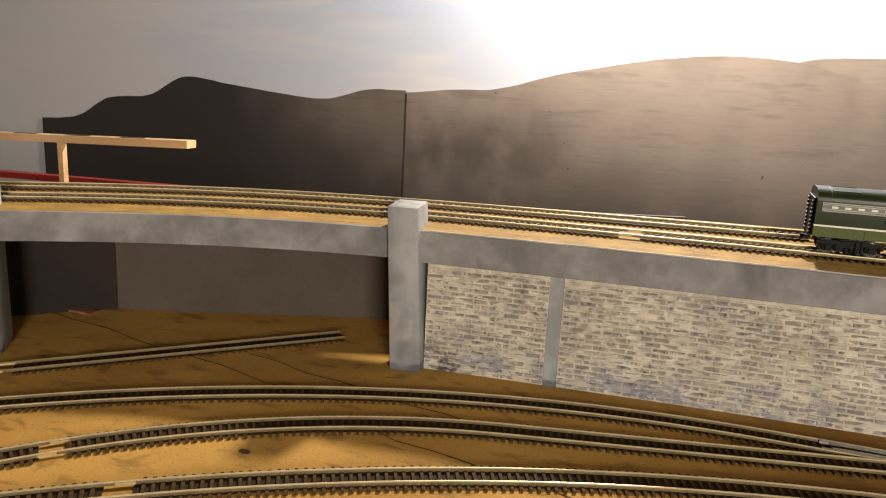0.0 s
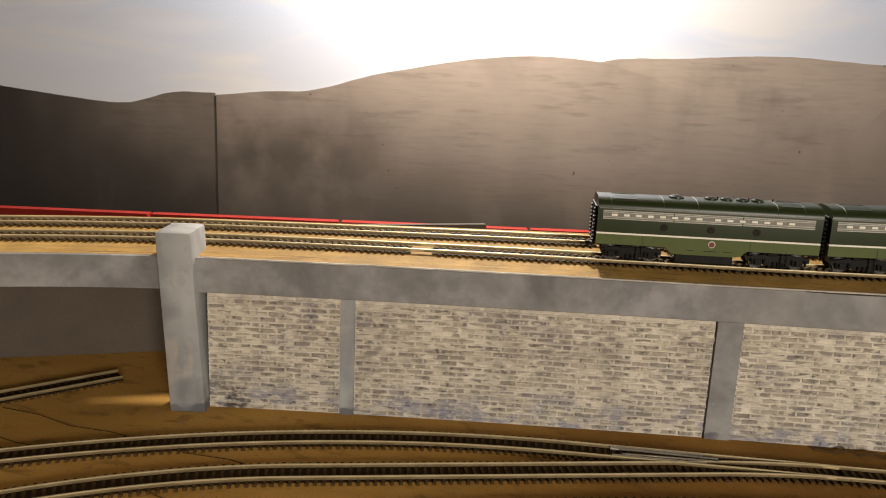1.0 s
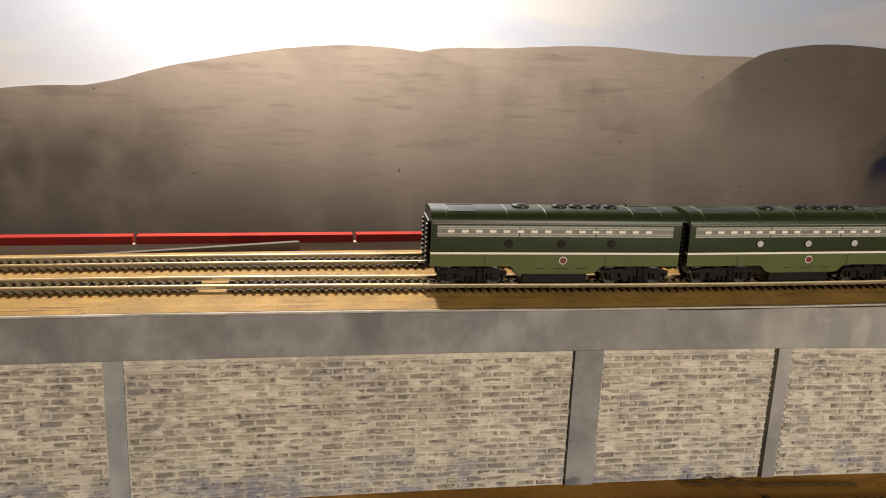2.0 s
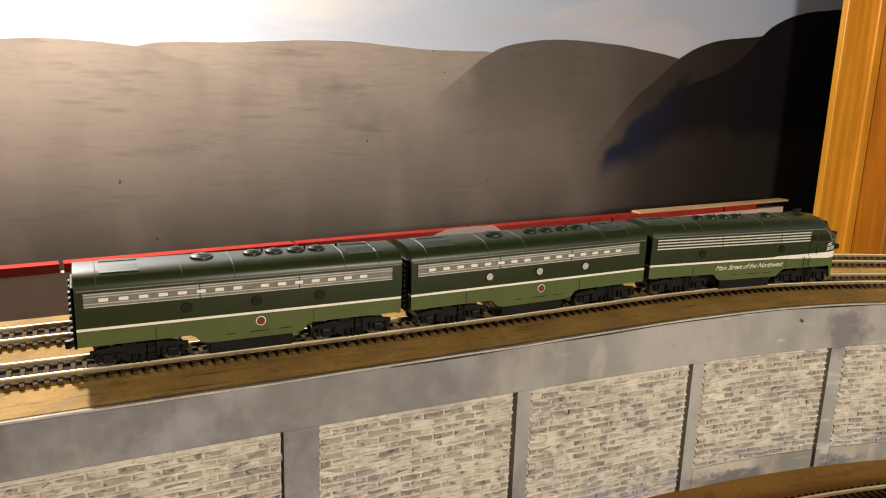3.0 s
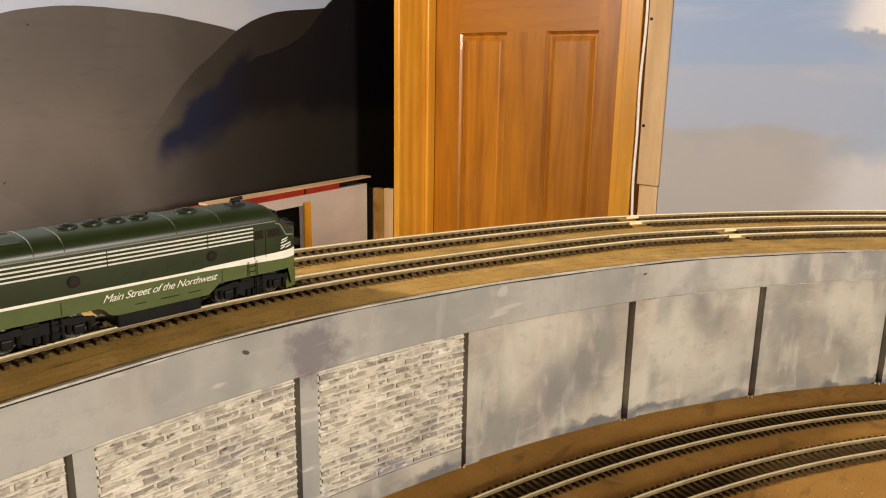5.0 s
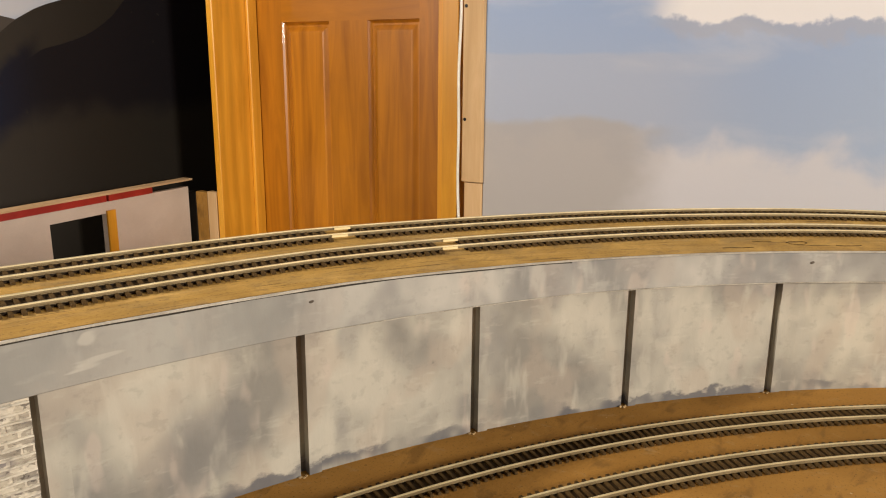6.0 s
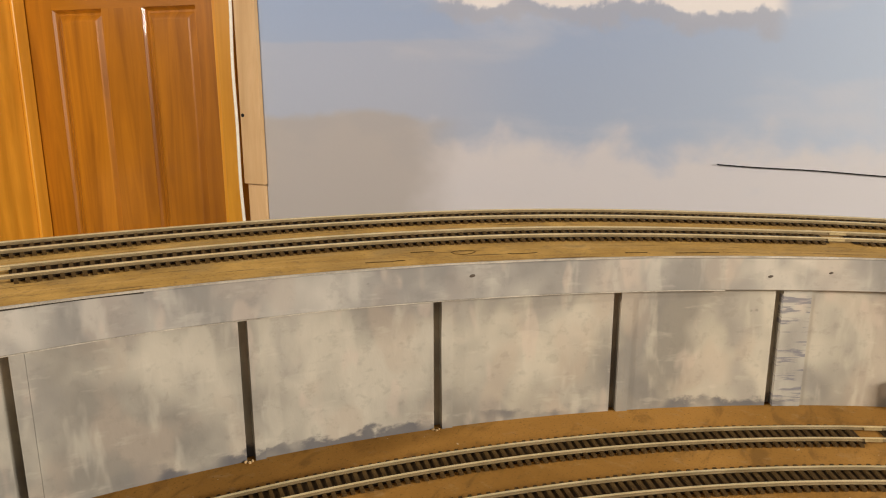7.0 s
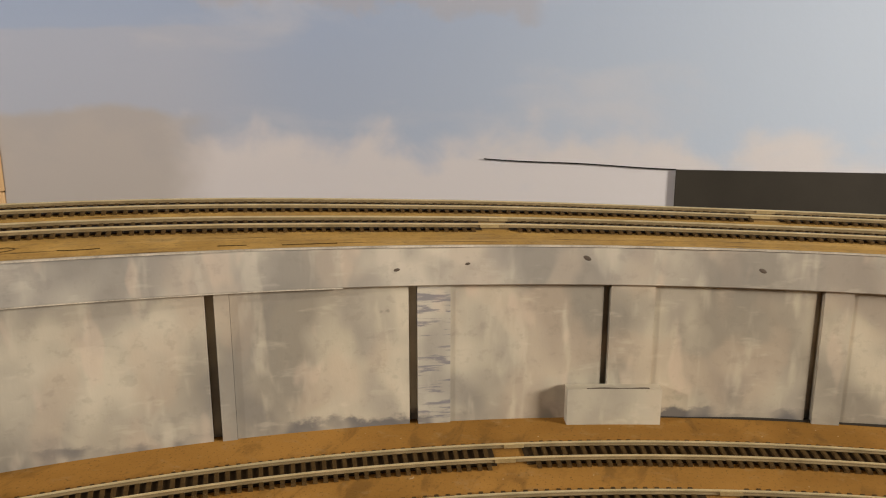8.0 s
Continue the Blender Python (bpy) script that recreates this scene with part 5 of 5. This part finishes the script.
    # ends: diaphragm plates, steps, couplers
    for x, d in ((-0.0016, 1), (end + 0.0001, 1)) if not cab else ((-0.0016, 1),):
        part("diaphragm", box(bmesh.new(), (x, -0.0135, 0.012), (x + 0.0015, 0.0135, 0.0450), 0.0006), TRUCKBLACK, e, "black end diaphragm")
        out = -1 if x < 0 else 1
        for y in (-0.0105, 0.0105):
            bm = bmesh.new()
            for k in range(9):
                xx = x + 0.00075 + out * 0.0012
                box(bm, (xx - 0.0007, y - 0.0022, 0.0150 + k * 0.0032), (xx + 0.0007, y + 0.0022, 0.0168 + k * 0.0032), 0.0003)
            part("bellows", bm, TRUCKBLACK, e, "black ribbed bellows at the end door")
    for x, d in ((0.0, -1), (end - 0.001, 1)):
        c = part("coupler", box(bmesh.new(), (x - 0.004 if d < 0 else x, -0.0012, 0.0088), (x if d < 0 else x + 0.004, 0.0012, 0.0118), 0.0004), TRUCKBLACK, e)
        part("knuckle", cylinder(bmesh.new(), (x + d * 0.0045, 0.0004, 0.0082), (x + d * 0.0045, 0.0004, 0.0124), 0.0016, 10), TRUCKBLACK, c, "", True)

    def truck(cx, tag):
        t = part("truck", box(bmesh.new(), (cx - 0.021, -0.0062, 0.0052), (cx + 0.021, 0.0062, 0.0105), 0.0008), TRUCKBLACK, e, "black four-wheel truck")
        for wx in (cx - 0.0155, cx + 0.0155):
            for side in (-1, 1):
                bm = cylinder(bmesh.new(), (wx, side * 0.0078, 0.0056), (wx, side * 0.0100, 0.0056), 0.0057, 24)
                cylinder(bm, (wx, side * 0.0072, 0.0056), (wx, side * 0.0080, 0.0056), 0.0066, 24)
                wheel = part("wheel", bm, WHEEL, t, "worn metal wheel", True)
                bm = bmesh.new()
                ring = [[bm.verts.new((wx + q * math.cos(k * math.pi / 12), side * y, 0.0056 + q * math.sin(k * math.pi / 12))) for k in range(24)] for q, y in ((0.0049, 0.0101), (0.0056, 0.0101), (0.0056, 0.0104), (0.0049, 0.0104))]
                for i in range(4):
                    for k in range(24):
                        bm.faces.new((ring[i][k], ring[i][(k + 1) % 24], ring[(i + 1) % 4][(k + 1) % 24], ring[(i + 1) % 4][k]))
                part("rim", bm, RIM, wheel, "bright worn wheel rim")
            part("axle", cylinder(bmesh.new(), (wx, -0.0072, 0.0056), (wx, 0.0072, 0.0056), 0.0011, 8), WHEEL, t)
        for side in (-1, 1):
            y = side * 0.0134
            a, b = sorted((y, y + side * 0.0016))
            bm = prism(bmesh.new(), [(cx - 0.0235, 0.0066), (cx - 0.0235, 0.0104), (cx - 0.012, 0.0122), (cx + 0.012, 0.0122), (cx + 0.0235, 0.0104), (cx + 0.0235, 0.0066), (cx + 0.010, 0.0052), (cx + 0.006, 0.0030), (cx - 0.006, 0.0030), (cx - 0.010, 0.0052)], "y", a, b)
            part("side_frame", bm, TRUCKBLACK, t)
            a2, b2 = sorted((y + side * 0.0014, y + side * 0.0032))
            for wx in (cx - 0.0155, cx + 0.0155):
                part("journal_box", box(bmesh.new(), (wx - 0.0027, a2, 0.0036), (wx + 0.0027, b2, 0.0084), 0.0007), TRUCKBLACK, t)
                for dx in (-0.0048, 0.0048):
                    part("spring", cylinder(bmesh.new(), (wx + dx, (a2 + b2) / 2, 0.0045), (wx + dx, (a2 + b2) / 2, 0.0090), 0.0011, 8), TRUCKBLACK, t)
            for dx in (-0.0035, 0.0, 0.0035):
                part("bolster_spring", cylinder(bmesh.new(), (cx + dx, (a2 + b2) / 2, 0.0022), (cx + dx, (a2 + b2) / 2, 0.0066), 0.0010, 8), TRUCKBLACK, t)
            part("brake_cylinder", cylinder(bmesh.new(), (cx - 0.0085, (a2 + b2) / 2, 0.0130), (cx - 0.002, (a2 + b2) / 2, 0.0130), 0.0015, 10), TRUCKBLACK, t, "", True)
            # step ladder beside the wheels
            sx = cx + (0.0015 if tag else 0.0035)
            bm = bmesh.new()
            for dx in (0.0, 0.0042):
                box(bm, (sx + dx, b2 - 0.0003 if side > 0 else a2 - 0.0004, 0.0028), (sx + dx + 0.0006, b2 + 0.0004 if side > 0 else a2 + 0.0003, 0.0148))
            for dz in (0.0028, 0.0062, 0.0100):
                box(bm, (sx, b2 - 0.0003 if side > 0 else a2 - 0.0006, dz), (sx + 0.0048, b2 + 0.0006 if side > 0 else a2 + 0.0003, dz + 0.0006))
            part("step", bm, TRUCKBLACK, t)

    truck(0.0285, 0)
    truck(0.1385 if cab else 0.1415, 1)
    if cab:
        # windows, windscreen, headlight, number boards, ladder, pilot
        for side in (-1, 1):
            y0, y1 = sorted((side * (HALF - 0.0006), side * (HALF + 0.00025)))
            part("side_window", box(bmesh.new(), (0.1392, y0, 0.0352), (0.1442, y1, 0.0400), 0.0001), DARKGLASS, e, "dark cab side window")
            bm = prism(bmesh.new(), [(0.1472, 0.0352), (0.1572, 0.0352), (0.1542, 0.0400), (0.1472, 0.0400)], "y", y0, y1)
            part("side_window", bm, DARKGLASS, e, "dark slanted cab window")
            bm = prism(bmesh.new(), [(0.1520, 0.0433), (0.1520, 0.0427), (0.1548, 0.0418), (0.1590, 0.0350), (0.1640, 0.0345), (0.1640, 0.0351), (0.1594, 0.0356), (0.1552, 0.0424)], "y", *sorted((side * (wid(0.158) - 0.0006), side * (wid(0.158) + 0.0004))))
            part("window_trim", bm, SILVER, e, "thin pale trim along the windscreen")
            for x in (0.1382, 0.1455):
                part("door_seam", box(bmesh.new(), (x, y0, 0.0240), (x + 0.0003, y1, 0.0405)), TRUCKBLACK, e)

            def strip(xa, xb, za, zb, high):
                """A painted strip that follows the nose."""
                bm = bmesh.new()
                rows = []
                for k in range(5):
                    x = xa + (xb - xa) * k / 4
                    z = za + (zb - za) * k / 4
                    w = wid(x)
                    rows.append([bm.verts.new((x + lean, side * yy, z + dz)) for yy, dz, lean in ((w - 0.0006, 0, 0), (w + 0.0003, 0, 0), (w + 0.0003, high, 0.0004), (w - 0.0006, high, 0.0004))])
                for a, b in zip(rows, rows[1:]):
                    for k in range(4):
                        bm.faces.new((a[k], b[k], b[(k + 1) % 4], a[(k + 1) % 4]))
                bm.faces.new(rows[0][::-1])
                bm.faces.new(rows[-1])
                return bm

            for xa, xb, z in ((0.1560, 0.1605, 0.0318), (0.1555, 0.1600, 0.0303), (0.1555, 0.1630, 0.0285), (0.1553, 0.1582, 0.0269), (0.1590, 0.1632, 0.0271)):
                part("nose_emblem", strip(xa, xb, z, z + 0.0009, 0.0008), CREAM, e, "white slanted emblem bar")
            a, b = sorted((side * 0.0085, side * 0.0138))
            part("nose_light", box(bmesh.new(), (0.1655, a, 0.0262), (0.1725, b, 0.0302), 0.0009), TRUCKBLACK, e, "dark rounded class light box")
            bm = bmesh.new()
            for dx in (0.0, 0.0052):
                cylinder(bm, (0.1340 + dx, side * (HALF + 0.0010), 0.0150), (0.1340 + dx, side * (HALF + 0.0010), 0.0235), 0.00022, 6)
            for dz in (0.0175, 0.0205):
                cylinder(bm, (0.1340, side * (HALF + 0.0010), dz), (0.1392, side * (HALF + 0.0010), dz), 0.00022, 6)
            part("ladder", bm, TRUCKBLACK, e, "thin dark side ladder")
            a, b = sorted((side * 0.0030, side * 0.0150))
            bm = prism(bmesh.new(), [(0.1534, 0.0494), (0.1545, 0.0496), (0.1580, 0.0428), (0.1569, 0.0426)], "y", a, b)
            part("windscreen", bm, DARKGLASS, e, "dark windscreen pane")
            bm = box(bmesh.new(), (0.1615, side * 0.0112 - 0.0022, 0.0372), (0.1685, side * 0.0112 + 0.0022, 0.0404), 0.0006)
            part("number_board", bm, TRUCKBLACK, e, "dark number board")
        part("headlight", cylinder(bmesh.new(), (0.1660, 0, 0.0372), (0.1722, 0, 0.0366), 0.0036, 20), TRUCKBLACK, e, "round nose headlight", True)
        part("headlight_lens", cylinder(bmesh.new(), (0.1720, 0, 0.0366), (0.1727, 0, 0.0365), 0.0026, 16), LENS, e, "", True)
        bm = prism(bmesh.new(), [(0.1610, -0.0150), (0.1690, -0.0125), (0.1735, -0.0060), (0.1735, 0.0060), (0.1690, 0.0125), (0.1610, 0.0150)], "z", 0.0016, 0.0108)
        part("pilot", bm, LIGHTGREEN, e, "green pilot under the nose")
        horn = part("horn_base", box(bmesh.new(), (0.1330, -0.0032, 0.0522), (0.1425, 0.0032, 0.0532)), TRUCKBLACK, e)
        for x, y, d in ((0.1335, -0.0024, 0.006), (0.1370, 0.0024, 0.007)):
            bm = cylinder(bmesh.new(), (x, y, 0.0555), (x + d, y, 0.0555), 0.0005, 8, 0.0012)
            cylinder(bm, (x + 0.002, y, 0.0528), (x + 0.002, y, 0.0556), 0.0005, 6)
            part("horn", bm, TRUCKBLACK, horn, "small black horn", True)
        # slogan in script on both flanks
        for side in (-1, 1):
            cu = bpy.data.curves.new("slogan", "FONT")
            cu.body, cu.size, cu.shear, cu.extrude, cu.space_character = "Main Street of the Northwest", 0.0054, 0.5, 0.00004, 0.92
            cu.align_x = "CENTER"
            cu.offset = 0.0
            tmp = new("slogan_source", cu)
            bpy.context.view_layer.update()
            data = bpy.data.meshes.new_from_object(tmp.evaluated_get(bpy.context.evaluated_depsgraph_get()))
            bpy.data.objects.remove(tmp)
            data.materials.clear()
            data.materials.append(CREAM)
            wide = max(v.co.x for v in data.vertices) - min(v.co.x for v in data.vertices)
            data.transform(Matrix.Translation((0.0845, side * (HALF + 0.0003), 0.0172)) @ Matrix.Rotation(0 if side < 0 else math.pi, 4, "Z") @ Matrix.Rotation(radians(90), 4, "X") @ Matrix.Diagonal((0.0605 / wide, 1, 1, 1)))
            ob = new("slogan", data)
            ob.parent = e
            tagged(ob, "white script lettering")
    return e


LONG = 1.03


def on_track(ob, front):
    """Stands a unit on the near upper track with its front end there."""
    k = LONG / 1.046
    rear, fore = front - 0.1435 * k, front - 0.0315 * k
    p = WALL.place(rear, main_off(rear), deck_z(rear) + 0.0044 + bank(rear) * main_off(rear))
    q = WALL.place(fore, main_off(fore), deck_z(fore) + 0.0044 + bank(fore) * main_off(fore))
    d = (q - p).normalized()
    turn = Matrix((d, Vector((0, 0, 1)).cross(d).normalized(), d.cross(Vector((0, 0, 1)).cross(d).normalized()))).transposed().to_4x4()
    ob.matrix_world = Matrix.Translation(p - d * 0.0285 * LONG) @ turn @ Matrix.Rotation(0.3 * math.atan(bank(front - 0.08)), 4, "X") @ Matrix.Diagonal((LONG, 1, 1, 1))


NOSE, STEP = 0.155, 0.1812
lead = unit(True, "locomotive", "two-tone green cab diesel locomotive with white stripe and script slogan")
booster = unit(False, "booster_locomotive", "two-tone green cabless booster locomotive with pale porthole panes", LENS)
last = unit(False, "booster_locomotive", "two-tone green cabless booster locomotive with dark open portholes", DARKGLASS)
on_track(lead, NOSE)
on_track(booster, NOSE - STEP)
on_track(last, NOSE - 2 * STEP)

# ---- bricks and ties, last ----
BRICK_L, BRICK_H, JOINT = 0.0140, 0.00476, 0.0009


def brick_mesh(w, h, d, name):
    bm = bmesh.new()
    e = 0.00045
    prism(bm, [(-w / 2, -h / 2), (w / 2, -h / 2), (w / 2, h / 2), (-w / 2, h / 2)], "y", 0.0, d * 0.55)
    top = [v for v in bm.verts if v.co.y < 1e-9]
    for v in top:
        v.co.x -= math.copysign(e, v.co.x)
        v.co.z -= math.copysign(e, v.co.z)
    return mesh_of(name, bm, BRICK)


BRICKS = [brick_mesh(BRICK_L * k, BRICK_H - JOINT, 0.003, "brick") for k in (0.94, 0.90, 0.44)]
rnd = random.Random(7)
for i in range(6):
    a, b = STARTS[i], EDGES[i + 1]
    bottom = 0.0157 if i >= 4 else 0.0004
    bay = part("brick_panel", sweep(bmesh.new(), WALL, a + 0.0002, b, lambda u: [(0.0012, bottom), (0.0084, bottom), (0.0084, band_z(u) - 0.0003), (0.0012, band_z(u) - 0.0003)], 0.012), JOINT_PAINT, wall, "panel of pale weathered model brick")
    spots = []
    ridge = bmesh.new()
    for r in range(1, int((band_z((a + b) / 2) - bottom - 0.0006) / BRICK_H) + 1):
        zz = bottom + 0.0004 + r * BRICK_H
        swell = lambda u: 0.0010 * noise.noise(Vector((u * 85, zz * 300, 0)))
        wave = lambda u: zz + 0.0005 * noise.noise(Vector((u * 90, zz * 500, 5)))
        sweep(ridge, WALL, a + 0.0004, b - 0.0002, lambda u: [(0.0018, wave(u) - 0.0008), (0.0018, wave(u) + 0.0009), (0.0001 + swell(u), wave(u) + 0.0005), (-0.0005 + swell(u), wave(u) - 0.0001), (0.0001 + swell(u), wave(u) - 0.0006)], 0.004)
    part("mortar", ridge, MORTAR, bay, "cream mortar ridges, brightened as if lit from above")
    rows = int((band_z((a + b) / 2) - bottom - 0.0006) / BRICK_H)
    for r in range(rows):
        z = bottom + 0.0004 + (r + 0.5) * BRICK_H
        s = a + 0.0006 + (0.5 * BRICK_L if r % 2 else 0)
        if r % 2:
            spots.append((a + 0.0006 + BRICK_L * 0.24, z, 2, 1.0))
        while s + BRICK_L * 0.9 < b:
            spots.append((s + BRICK_L / 2, z, 0 if rnd.random() < 0.75 else 1, 1.0))
            s += BRICK_L
        left = b - 0.0004 - s
        if left > 0.0018:
            spots.append((s + left / 2, z, 2, left / (BRICK_L * 0.46)))
    order = sorted(range(len(spots)), key=lambda k: (abs(spots[k][0] - (a + b) / 2) > 0.075, k))
    rest = bmesh.new()
    for count, k in enumerate(order):
        s, z, kind, wide = spots[k]
        if rnd.random() < 0.035:
            continue
        m = WALL.stand(s, 0.0009 + rnd.uniform(-0.0004, 0.0004), z + rnd.uniform(-0.0004, 0.0004)) @ Matrix.Rotation(radians(rnd.uniform(-3, 3)), 4, "Y") @ Matrix.Rotation(radians(rnd.uniform(-6, 14)), 4, "X") @ Matrix.Rotation(radians(rnd.uniform(-4, 4)), 4, "Z") @ Matrix.Diagonal((wide, 1, 1, 1))
        if count < 300:
            ob = new("brick", BRICKS[kind])
            ob.parent = bay
            ob.matrix_local = m
        else:
            n0 = len(rest.verts)
            rest.from_mesh(BRICKS[kind])
            rest.verts.ensure_lookup_table()
            for v in rest.verts[n0:]:
                v.co = m @ v.co
    if len(rest.verts):
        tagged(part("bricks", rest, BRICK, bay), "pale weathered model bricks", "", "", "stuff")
    else:
        rest.free()

for t, route, s0, s1, off, base, near, gaps, tie, lean in TRACK_TIES:
    rest = bmesh.new()
    made = 0
    n = int((s1 - s0) / tie)
    for i in range(n):
        s = s0 + (i + 0.5) * tie
        if any(abs(s - g) < 0.010 for g in gaps):
            continue
        m = route.stand(s + rnd.uniform(-0.0003, 0.0003), off(s) + rnd.uniform(-0.0004, 0.0004), base(s) + 0.0002 + (bank(s) * off(s) if lean else 0)) @ Matrix.Rotation(math.atan(bank(s)) if lean else 0, 4, "X") @ Matrix.Rotation(radians(rnd.uniform(-1.2, 1.2)), 4, "Z")
        if near[0] <= s <= near[1] and made < 300:
            ob = new("tie", TIE_MESH)
            ob.parent = t
            ob.matrix_local = m
            made += 1
        else:
            n0 = len(rest.verts)
            rest.from_mesh(TIE_MESH)
            rest.verts.ensure_lookup_table()
            for v in rest.verts[n0:]:
                v.co = m @ v.co
    if len(rest.verts):
        tagged(part("ties", rest, TIE, t), "", "", "", "stuff")
    else:
        rest.free()
